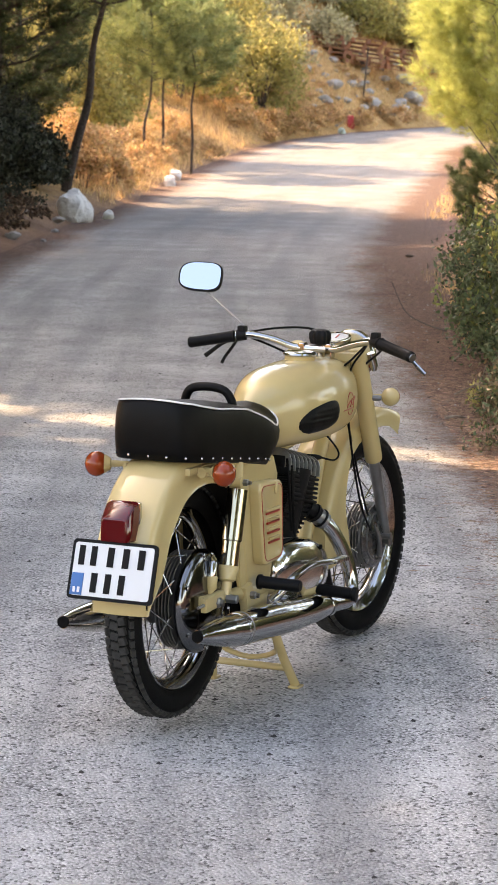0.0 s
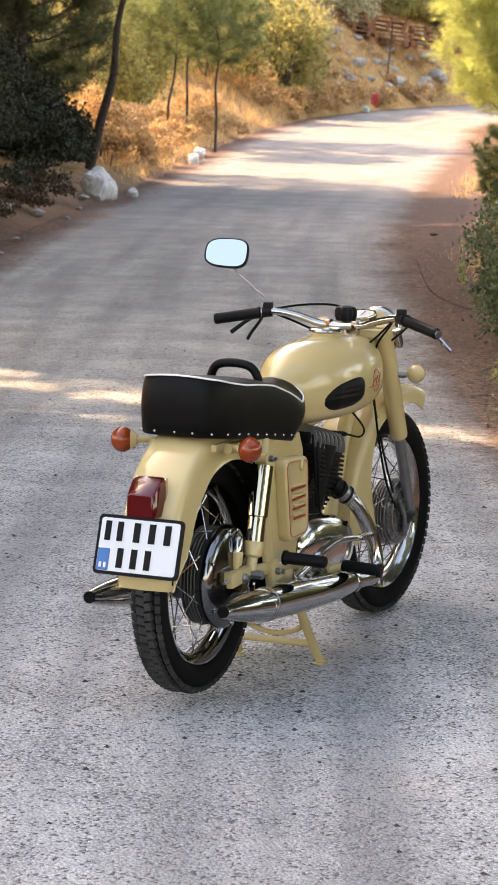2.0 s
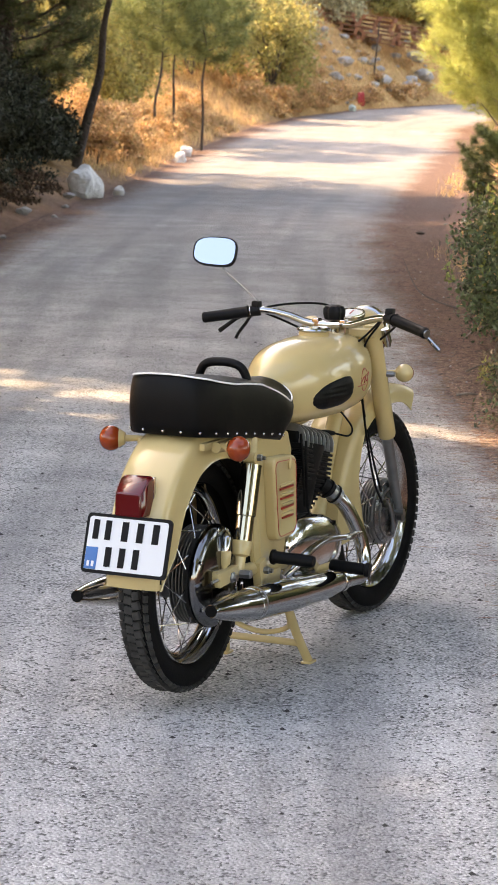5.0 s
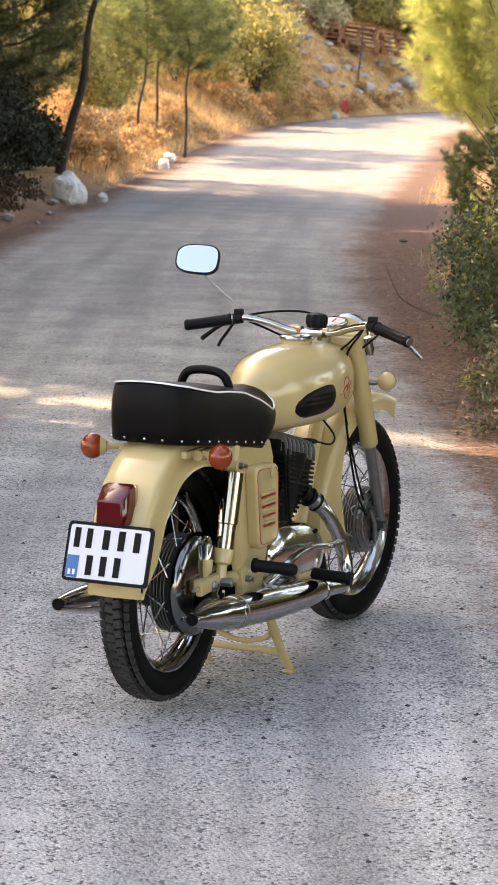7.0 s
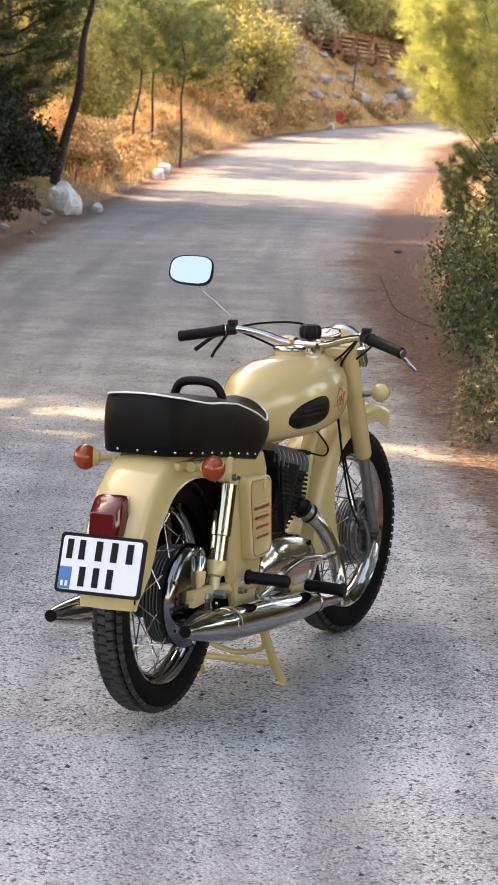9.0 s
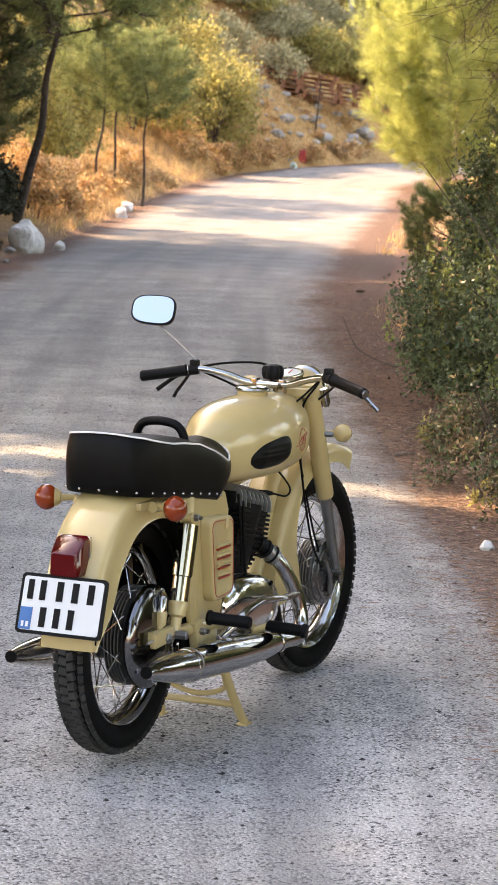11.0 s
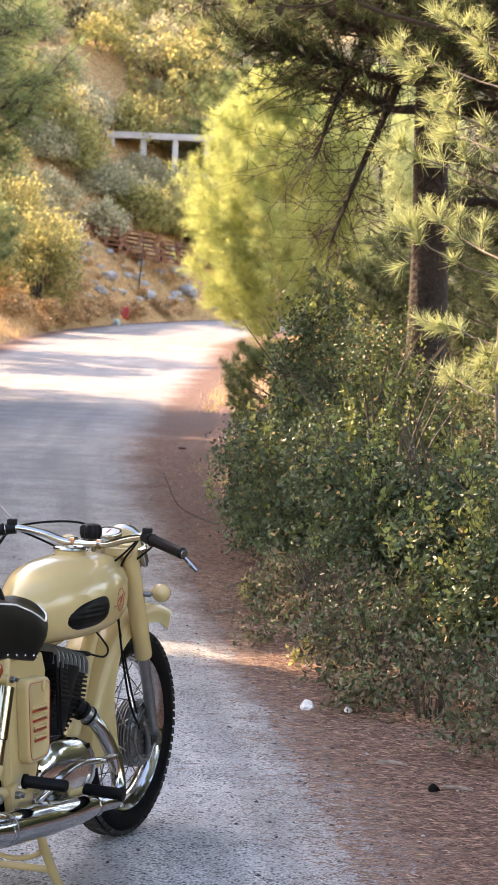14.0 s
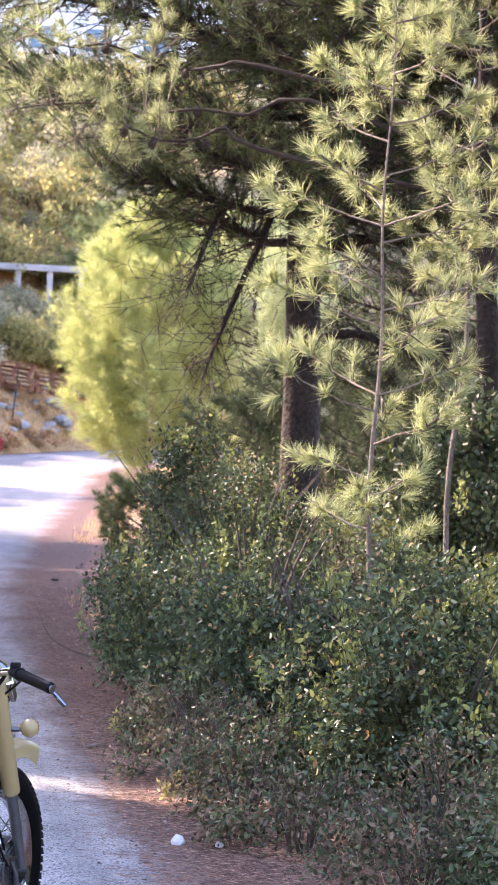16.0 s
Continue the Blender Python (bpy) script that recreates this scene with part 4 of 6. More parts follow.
for sx in (-1, 1):
    bm = B()
    nv = 12
    loops = []
    for j in range(nv + 1):
        r = j / nv
        loop = []
        for i in range(40):
            a = 2 * math.pi * i / 40
            u, v = math.cos(a), math.sin(a)
            u, v = abs(u) ** 0.85 * (1 if u > 0 else -1), abs(v) ** 0.85 * (1 if v > 0 else -1)
            yy = 0.752 + 0.124 * r * u
            zz = 0.784 + (0.037 + 0.016 * (u + 1) / 2) * r * v + 0.012 * r * u
            rise = 0.010 * (1 - r ** 6) + 0.0010 * math.cos(zz * 420) * (1 - r ** 4)
            loop.append(Vector((sx * (tank_x(yy, zz) * 0.985 + rise), yy, zz)))
        loops.append(loop)
    rings(bm, loops, caps=False)
    part("knee_pad", bm, RUBBER, tank, "ribbed black knee rubber", sharp=80)
    # tank badge as plain red shapes
    bm = B()
    ring_pts = []
    for i in range(25):
        a = 2 * math.pi * i / 24
        yy, zz = 0.972 + 0.034 * math.cos(a), 0.806 + 0.034 * math.sin(a)
        ring_pts.append((sx * (tank_x(yy, zz) * 0.975 + 0.004), yy, zz))
    tube(bm, ring_pts, 0.0018, 5, caps=False)
    part("badge", bm, RED_PAINT, tank, "thin red ring badge")
    for k, (ya, za, yb, zb2) in enumerate(((0.905, 0.790, 0.985, 0.792), (0.93, 0.798, 0.965, 0.815), (0.965, 0.798, 0.985, 0.820), (0.99, 0.80, 1.02, 0.824))):
        pts = [(sx * (tank_x(ya + (yb - ya) * q, za + (zb2 - za) * q) * 0.975 + 0.0045), ya + (yb - ya) * q, za + (zb2 - za) * q) for q in (0, 0.33, 0.66, 1)]
        part("badge", tube(B(), pts, 0.0022, 5), RED_PAINT, tank)

# frame: backbone, seat rails, down tube, side plates
frame_bm = B()
tube(frame_bm, [(0, 1.14, 0.80), (0, 0.95, 0.72), (0, 0.60, 0.69), (0, 0.35, 0.70)], 0.026, 12, 5)
tube(frame_bm, [(0, 1.15, 0.76), (0, 1.05, 0.58), (0, 0.96, 0.36), (0, 0.86, 0.22)], 0.024, 12, 5)
for sx in (-1, 1):
    tube(frame_bm, [(sx * 0.10, 0.40, 0.70), (sx * 0.115, 0.15, 0.715), (sx * 0.11, -0.05, 0.72)], 0.015, 10, 4)
    tube(frame_bm, [(sx * 0.06, 0.86, 0.22), (sx * 0.10, 0.62, 0.19), (sx * 0.11, 0.40, 0.25), (sx * 0.115, 0.30, 0.45), (sx * 0.115, 0.26, 0.70)], 0.016, 10, 5)
    tube(frame_bm, [(sx * 0.115, 0.14, 0.70), (sx * 0.12, 0.20, 0.50), (sx * 0.12, 0.24, 0.33)], 0.013, 10, 4)
part("frame", frame_bm, CREAM, bike, "cream tubular frame")
for sx in (-1, 1):
    # pressed side plate between the shock absorber and the tool box
    bm = B()
    out = [(0.16, 0.715), (0.40, 0.715), (0.43, 0.66), (0.40, 0.40), (0.36, 0.26), (0.22, 0.27), (0.17, 0.40)]
    rings(bm, [[Vector((sx * 0.118, y, z)) for y, z in out], [Vector((sx * 0.130, y + 0.003, z)) for y, z in out]])
    bmesh.ops.bevel(bm, geom=bm.edges[:], offset=0.003, segments=2, affect="EDGES")
    part("side_plate", bm, CREAM, bike, "cream pressed side plate")
    # tool box: rounded, tapering down, with red lines
    bm = B()
    def box_outline(g):
        pts = []
        cs = [(0.225, 0.660), (0.392, 0.652), (0.408, 0.422), (0.268, 0.416)]
        cy, cz = sum(c[0] for c in cs) / 4, sum(c[1] for c in cs) / 4
        rad = 0.030
        for i, (y, z) in enumerate(cs):
            p, a, b = Vector((0, y, z)), Vector((0, *cs[i - 1])), Vector((0, *cs[(i + 1) % 4]))
            da, db = (a - p).normalized(), (b - p).normalized()
            for t in (0, 0.25, 0.5, 0.75, 1):
                q = p + da * rad * (1 - t) ** 2 + db * rad * t ** 2
                pts.append((cy + (q.y - cy) * g, cz + (q.z - cz) * g))
        return pts
    rings(bm, [[Vector((sx * x, y, z)) for y, z in box_outline(g)] for x, g in ((0.131, 1.0), (0.156, 1.0), (0.161, 0.985), (0.164, 0.95), (0.164, 0.86), (0.161, 0.83), (0.161, 0.3))])
    tool = part("tool_box", bm, CREAM, bike, "cream tool box cover with red lines", sharp=50)
    pts = [Vector((sx * 0.1645, y, z)) for y, z in box_outline(0.90)]
    part("pinstripe", tube(B(), pts + [pts[0]], 0.0014, 5, caps=False), RED_PAINT, tool, "red line")
    for k in range(4):
        z = 0.565 - k * 0.028
        part("rib", block(B(), (0.008, 0.094 - 0.006 * k, 0.007), Matrix.Translation((sx * 0.163, 0.325 + k * 0.004, z + 0.010)), 0.0025), CREAM, tool)
        part("stripe", block(B(), (0.006, 0.096 - 0.006 * k, 0.006), Matrix.Translation((sx * 0.1625, 0.325 + k * 0.004, z)), 0.001), RED_PAINT, tool, "red stripe")
    part("catch", ball(B(), 0.012, (sx * 0.165, 0.34, 0.632), (0.5, 0.7, 1.6), 12), CREAM, tool)
    # shock absorber
    a, b = Vector((sx * 0.138, 0.135, 0.672)), Vector((sx * 0.138, 0.058, 0.362))
    d = (b - a)
    shock = part("shock_absorber", tube(B(), [a + d * 0.06, a + d * 0.50], 0.0285, 24), WARM_CHROME, bike, "chrome shock absorber with cream ends")
    part("lower_sleeve", tube(B(), [a + d * 0.50, a + d * 0.51, a + d * 0.74], [0.0285, 0.0250, 0.0250], 24), WARM_CHROME, shock)
    part("cup", tube(B(), [a + d * 0.72, a + d * 0.735, a + d * 0.84, a + d * 0.86, a + d * 1.0], [0.027, 0.0285, 0.0245, 0.015, 0.014], 24), CREAM, shock, "cream lower cup")
    part("eye", tube(B(), [a - Vector((sx * 0.02, 0, 0)), a + Vector((sx * 0.012, 0, 0))], 0.016, 16), CREAM, shock)
    part("bolt", turned(B(), [(0.010, 0), (0.010, sx * 0.014), (0.006, sx * 0.016), (0.006, sx * 0.024)], 6, a + Vector((sx * 0.010, 0.01, 0)), "X"), STEEL, shock, smoothing=False)
    part("bracket", tube(B(), [a + Vector((-sx * 0.01, 0.02, 0.05)), a], [0.016, 0.013], 12), CREAM, shock)
    # swing arm with its end lug
    bm = tube(B(), [(sx * 0.105, 0.44, 0.325), (sx * 0.118, 0.25, 0.345), (sx * 0.122, 0.05, 0.362), (sx * 0.122, -0.06, 0.368)], [0.022, 0.020, 0.018, 0.018], 12, 4)
    arm = part("swing_arm", bm, CREAM, bike, "cream swing arm")
    part("lug", block(B(), (0.018, 0.12, 0.040), Matrix.Translation((sx * 0.136, -0.02, 0.366)) @ Matrix.Rotation(radians(3), 4, "X"), 0.006), CREAM, arm)
    part("bolt", turned(B(), [(0.013, 0), (0.013, sx * 0.030), (0.009, sx * 0.033)], 6, (sx * 0.145, 0.055, 0.362), "X"), STEEL, arm, "zinc plated bolt", smoothing=False)
    part("adjuster", tube(B(), [(sx * 0.136, -0.075, 0.366), (sx * 0.136, -0.115, 0.364)], [0.005, 0.004], 8), STEEL, arm)
    # silencer with cone end, joint bands and header pipe
    st = lambda y: 0.292 + (0.232 - 0.292) * y / 0.73
    bm = tube(B(), [(sx * 0.198, -0.252, 0.318), (sx * 0.199, -0.235, 0.316), (sx * 0.2, -0.17, 0.310), (sx * 0.2, -0.09, 0.302), (sx * 0.2, -0.01, st(0)), (sx * 0.2, 0.02, st(0.02)), (sx * 0.198, 0.30, st(0.3)),
                    (sx * 0.194, 0.52, st(0.52)), (sx * 0.190, 0.66, st(0.66)), (sx * 0.187, 0.715, st(0.72))],
              [0.017, 0.020, 0.031, 0.0405, 0.0455, 0.047, 0.048, 0.042, 0.031, 0.026], 32, 5)
    muffler = part("silencer", bm, CHROME, bike, "long chrome silencer", sharp=60)
    part("outlet", tube(B(), [(sx * 0.198, -0.256, 0.3185), (sx * 0.198, -0.240, 0.317)], [0.0162, 0.0162], 20), DARK, muffler, "dark outlet disc")
    part("seam", tube(B(), [(sx * 0.2, 0.012, st(0.012)), (sx * 0.2, 0.018, st(0.018))], 0.0478, 32), STEEL, muffler)
    part("clamp", tube(B(), [(sx * 0.190, 0.675, st(0.675)), (sx * 0.190, 0.695, st(0.695))], 0.032, 24), CHROME, muffler)
    port = part("exhaust_port", tube(B(), [(sx * 0.040, 0.735, 0.545), (sx * 0.075, 0.785, 0.512), (sx * 0.108, 0.826, 0.472)], [0.032, 0.026, 0.024], 20, 4), BLACK_IRON, bike, "black finned exhaust port")
    for k in range(4):
        p0 = Vector((sx * 0.060, 0.765, 0.525)).lerp(Vector((sx * 0.108, 0.826, 0.472)), k / 3)
        dd = Vector((sx * 0.048, 0.061, -0.053)).normalized()
        part("fin", tube(B(), [p0, p0 + dd * 0.006], 0.033 - 0.001 * k, 24), BLACK_IRON, port)
    bm = tube(B(), [(sx * 0.106, 0.824, 0.474), (sx * 0.130, 0.857, 0.436), (sx * 0.152, 0.892, 0.375), (sx * 0.170, 0.912, 0.310), (sx * 0.182, 0.905, 0.250), (sx * 0.187, 0.865, 0.222), (sx * 0.187, 0.80, 0.224), (sx * 0.187, 0.70, 0.234)], [0.0225, 0.0225, 0.0225, 0.0225, 0.0225, 0.0225, 0.0228, 0.0232], 20, 6)
    part("nut", tube(B(), [(sx * 0.100, 0.816, 0.482), (sx * 0.117, 0.838, 0.460)], 0.0265, 24), STEEL, port, "ring nut")
    part("exhaust_pipe", bm, CHROME, bike, "curved chrome exhaust pipe")
    # footrests
    pegs = part("footrest", tube(B(), [(sx * 0.185, 0.622, 0.297), (sx * 0.190, 0.622, 0.296), (sx * 0.290, 0.628, 0.290), (sx * 0.294, 0.628, 0.290), (sx * 0.306, 0.629, 0.289)], [0.015, 0.0175, 0.0175, 0.022, 0.021], 14), RUBBER, bike, "black rubber footrest")
    part("bracket", tube(B(), [(sx * 0.10, 0.60, 0.24), (sx * 0.15, 0.61, 0.28), (sx * 0.19, 0.622, 0.296)], 0.011, 10), CREAM, pegs)
    pegs = part("pillion_footrest", tube(B(), [(sx * 0.150, 0.262, 0.375), (sx * 0.158, 0.262, 0.375), (sx * 0.163, 0.262, 0.375), (sx * 0.270, 0.268, 0.372), (sx * 0.275, 0.268, 0.372)], [0.021, 0.022, 0.0175, 0.0175, 0.014], 14), RUBBER, bike, "black rubber pillion footrest")
    bm = block(B(), (0.020, 0.05, 0.10), Matrix.Translation((sx * 0.138, 0.215, 0.325)) @ Matrix.Rotation(radians(12), 4, "X"), 0.006)
    part("bracket", bm, CREAM, pegs)
    for z in (0.345, 0.300):
        part("bolt", turned(B(), [(0.011, 0), (0.011, sx * 0.015), (0.007, sx * 0.018), (0.007, sx * 0.026)], 6, (sx * 0.147, 0.215, z), "X"), STEEL, pegs, smoothing=False)

# chrome stay and clevis at the rear brake, brake rod
part("brake_arm", tube(B(), [(0.105, -0.015, 0.475), (0.110, 0.02, 0.488), (0.112, 0.045, 0.47)], 0.006, 8, 4), CHROME, bike)
adj = part("brake_adjuster", tube(B(), [(0.118, 0.012, 0.430), (0.118, 0.012, 0.426), (0.118, 0.008, 0.395), (0.118, 0.004, 0.388), (0.119, 0.0, 0.372)], [0.014, 0.0165, 0.015, 0.009, 0.008], 16), CREAM, bike, "cream brake spring cup")
part("plunger", tube(B(), [(0.118, 0.013, 0.428), (0.118, 0.017, 0.466), (0.118, 0.018, 0.470)], [0.0125, 0.0125, 0.009], 16), CHROME, adj)
part("brake_stay", block(B(), (0.012, 0.016, 0.085), Matrix.Translation((0.104, 0.042, 0.440)), 0.004), CREAM, bike)
part("connector_bag", ball(B(), 0.030, (0.05, 1.075, 0.868), (0.7, 0.8, 1.25), 14), PALE_WRAP, bike, "pale plastic-wrapped connector")

# engine
tilt = Matrix.Translation((0, 0.66, 0.42)) @ Matrix.Rotation(radians(-12), 4, "X")
bm = B()
bmesh.ops.create_cone(bm, cap_ends=True, segments=32, radius1=0.084, radius2=0.114, depth=0.24, matrix=tilt @ Matrix.Translation((0, 0, 0.10)))
rings(bm, [[tilt @ Vector((x * w, y * w * 1.06 + 0.003, z)) for x, y in ((-1, -1), (1, -1), (1, 1), (-1, 1))] for w, z in ((0.056, 0.0), (0.095, 0.125), (0.097, 0.205))])
barrel = part("cylinder", bm, BLACK_IRON, bike, "black finned cylinder barrel")
for k in range(15):
    w = 0.062 + 0.042 * min(1, k / 9)
    part("fin", block(B(), (w * 2, w * 2.25, 0.0078), tilt @ Matrix.Translation((0, 0.005, 0.008 + k * 0.0135)), 0.0016, 1), BLACK_IRON, barrel, smoothing=False)
# black core fills the gaps, painting the shade between the fins
bm = B()
block(bm, (0.19, 0.24, 0.02), tilt @ Matrix.Translation((0, 0.005, 0.206)), 0.006)
block(bm, (0.190, 0.240, 0.056), tilt @ Matrix.Translation((0, 0.005, 0.231)), 0.026, 4)
head = part("cylinder_head", bm, BLACK_IRON, bike, "cylinder head with bright fins, black core for their shaded gaps")
for k in range(8):
    y = -0.112 + k * 0.033
    bm = B()
    out = [(-0.104, 0.0), (0.104, 0.0), (0.103, 0.030), (0.096, 0.046), (0.080, 0.058), (0.050, 0.067), (0.0, 0.070), (-0.050, 0.067), (-0.080, 0.058), (-0.096, 0.046), (-0.103, 0.030)]
    rings(bm, [[tilt @ Vector((x, y + 0.002 + o, 0.207 + z)) for x, z in out] for o in (-0.0032, 0.0032)])
    part("fin", bm, ALU, head, smoothing=False)
part("spark_plug", tube(B(), [(0.055, 0.82, 0.655), (0.075, 0.86, 0.650), (0.085, 0.875, 0.648)], [0.009, 0.009, 0.006], 12), BLACK_IRON, bike, "black plug cap")
part("plug_lead", tube(B(), [(0.085, 0.875, 0.648), (0.110, 0.925, 0.636), (0.116, 0.945, 0.655), (0.105, 0.920, 0.69), (0.08, 0.88, 0.735)], 0.0030, 8, 6), RUBBER, bike, "black ignition lead")
bm = B()
def case_loop(x, g):
    pts = []
    for k in range(40):
        a = 2 * math.pi * k / 40
        c, s = math.cos(a), math.sin(a)
        y = 0.650 + 0.200 * g * abs(c) ** 0.75 * (1 if c > 0 else -1)
        z = 0.338 + (0.100 * g * (1 - 0.22 * c)) * abs(s) ** 0.8 * (1 if s > 0 else -1) - 0.012 * c
        pts.append(Vector((x, y, z)))
    return pts
rings(bm, [case_loop(x, g) for x, g in ((-0.13, 0.6), (-0.125, 0.9), (-0.10, 1.0), (0.095, 1.0))])
case = part("crankcase", bm, ALU, bike, "cast aluminium crankcase", sharp=50)
bm = B()
rings(bm, [case_loop(x, g) for x, g in ((0.096, 1.01), (0.108, 1.005), (0.124, 0.97), (0.138, 0.88), (0.147, 0.72), (0.153, 0.5), (0.156, 0.25), (0.157, 0.08))])
side = part("clutch_cover", bm, POLISHED, case, "polished engine side cover", sharp=60)
for y, z in ((0.61, 0.395), (0.74, 0.40), (0.555, 0.345), (0.72, 0.275)):
    part("screw", turned(B(), [(0.008, 0), (0.008, 0.006), (0.004, 0.003)], 10, (0.142, y, z), "X"), DARK, case)
bm = block(B(), (0.16, 0.22, 0.20), Matrix.Translation((0, 0.50, 0.42)), 0.03, 3)
part("gearbox", bm, ALU, bike, "dull aluminium gearbox housing")
# added filler: keeps the gap beside the barrel black
part("gap_filler", block(B(), (0.15, 0.11, 0.20), Matrix.Translation((0, 0.50, 0.575)), 0.03, 3), BLACK_IRON, bike, "added black block hiding the cream behind the barrel")
part("carburettor", block(B(), (0.07, 0.10, 0.11), Matrix.Translation((0.03, 0.50, 0.56)), 0.02, 3), ALU, bike)
for q in ([(0.105, 0.60, 0.66), (0.110, 0.60, 0.55), (0.108, 0.62, 0.46), (0.10, 0.66, 0.43)], [(0.118, 0.53, 0.69), (0.120, 0.55, 0.58), (0.115, 0.58, 0.47)]):
    part("hose", tube(B(), q, 0.0042, 8, 5), RUBBER, bike)
kick = part("kick_starter", tube(B(), [(0.150, 0.360, 0.300), (0.175, 0.385, 0.335), (0.190, 0.440, 0.366), (0.196, 0.540, 0.380), (0.198, 0.640, 0.374), (0.198, 0.705, 0.366)], [0.015, 0.0135, 0.012, 0.010, 0.010, 0.009], 12, 6), CHROME, bike, "chrome kick-start lever")
part("pedal", block(B(), (0.022, 0.11, 0.006), Matrix.Translation((0.200, 0.755, 0.363))), CHROME, kick, "ribbed chrome pedal")
for k in range(6):
    part("rib", block(B(), (0.030, 0.012, 0.013), Matrix.Translation((0.200, 0.712 + k * 0.018, 0.365 - k * 0.0006)), 0.003), CHROME, kick)
part("brake_pedal", tube(B(), [(0.12, 0.42, 0.25), (0.15, 0.50, 0.262), (0.17, 0.58, 0.270), (0.175, 0.66, 0.262)], 0.010, 10, 5), CHROME, bike)

# added filler for the black void between wheel and engine
part("gap_block", block(B(), (0.19, 0.14, 0.26), Matrix.Translation((0, 0.345, 0.57)), 0.015), BLACK_IRON, bike, "added black block filling the dark gap behind the engine")
# added black panels cover the cream inner faces, in place of shade
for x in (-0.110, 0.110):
    part("shade_panel", block(B(), (0.006, 0.25, 0.42), Matrix.Translation((x, 0.285, 0.50)), 0.002), DARK, bike, "added black panel for the shade inside the frame")
# added black sheet for the dark void ahead of the rear wheel
part("shade_baffle", block(B(), (0.15, 0.02, 0.40), Matrix.Translation((0, 0.36, 0.50)) @ Matrix.Rotation(radians(-20), 4, "X"), 0.005), DARK, bike)

# centre stand
bm = B()
for sx in (-1, 1):
    tube(bm, [(sx * 0.105, 0.485, 0.195), (sx * 0.117, 0.540, 0.095), (sx * 0.133, 0.592, 0.010)], 0.0138, 12, 2)
    block(bm, (0.032, 0.046, 0.007), Matrix.Translation((sx * 0.134, 0.594, 0.0045)), 0.002)
tube(bm, [(-0.120, 0.556, 0.066), (0.120, 0.556, 0.066)], 0.0105, 10)
stand = part("centre_stand", bm, CREAM, bike, "cream centre stand on the asphalt")
part("hoop", tube(B(), [(-0.10, 0.51, 0.165), (-0.085, 0.545, 0.112), (0, 0.555, 0.088), (0.085, 0.545, 0.112), (0.10, 0.51, 0.165)], 0.008, 8, 5), CREAM, stand)

# fork, head lamp, bars
for sx in (-1, 1):
    fx = sx * 0.100
    fp = lambda z: 1.125 + (0.945 - z) * 0.475
    leg = part("fork_sleeve", tube(B(), [(fx, fp(0.965), 0.965), (fx, fp(0.95), 0.950), (fx, fp(0.60), 0.600), (fx, fp(0.592), 0.592)], [0.022, 0.0285, 0.0285, 0.0265], 24), CREAM, bike, "cream fork sleeve")
    part("fork_leg", tube(B(), [(fx, fp(0.60), 0.60), (fx, fp(0.345), 0.345), (fx, fp(0.30), 0.300)], [0.0185, 0.0170, 0.0195], 20), GREY_STEEL, leg, "dull grey fork leg")
    part("axle_clamp", tube(B(), [(fx - 0.018, 1.418, 0.320), (fx + 0.018, 1.418, 0.320)], 0.020, 14), STEEL, leg)
part("front_axle", turned(B(), [(0.009, -0.13), (0.009, 0.13)], 10, FRONT), STEEL, bike)
bm = turned(B(), [(0.02, 1.14), (0.044, 1.16), (0.062, 1.22), (0.070, 1.30), (0.073, 1.345), (0.072, 1.352)], 40, (-0.01, 0, 0.915), "Y")
nac = part("headlamp_shell", bm, CREAM, bike, "cream headlamp shell")
part("headlamp_rim", turned(B(), [(0.072, 1.342), (0.080, 1.348), (0.082, 1.365), (0.078, 1.378), (0.072, 1.380), (0.070, 1.37), (0.071, 1.35)], 48, (-0.01, 0, 0.915), "Y", closed=True), CHROME, nac, "chrome headlamp rim")
part("lens", turned(B(), [(0.072, 1.374), (0.05, 1.385), (0.01, 1.390)], 32, (-0.01, 0, 0.915), "Y"), DIAL, nac)
gm = Matrix.Translation((0, 1.190, 0.980)) @ Matrix.Rotation(radians(14), 4, "X")
bm = turned(B(), [(0.046, -0.014), (0.051, 0.0), (0.049, 0.006), (0.044, 0.007), (0.043, 0.003), (0.041, 0.002)], 40, (0, 0, 0), "Z")
bm.transform(gm)
dial = part("speedometer", bm, CHROME, bike, "round speedometer with chrome ring")
bm = turned(B(), [(0.042, 0.002), (0.042, 0.0035), (0.01, 0.004)], 32, (0, 0, 0), "Z")
bm.transform(gm)
part("dial_face", bm, DIAL, dial, "pale dial face")
bm = block(B(), (0.004, 0.034, 0.002), gm @ Matrix.Translation((0.004, 0.012, 0.005)))
part("needle", bm, RED_PAINT, dial)
part("yoke", block(B(), (0.235, 0.075, 0.030), Matrix.Translation((0, 1.115, 0.935)), 0.010, 3), CREAM, bike, "cream top yoke")
bar = [(-0.375, 0.922, 0.969), (-0.300, 0.946, 0.982), (-0.245, 0.960, 0.992), (-0.200, 0.975, 0.998), (-0.130, 1.000, 0.985), (-0.070, 1.022, 0.964), (0, 1.030, 0.960), (0.070, 1.022, 0.964),
       (0.130, 1.000, 0.982), (0.200, 0.965, 0.998), (0.245, 0.945, 0.994), (0.300, 0.915, 0.982), (0.365, 0.878, 0.968)]
bars = part("handlebar", tube(B(), bar, 0.0115, 14, 5), CHROME, bike, "chrome handlebar with black grips")
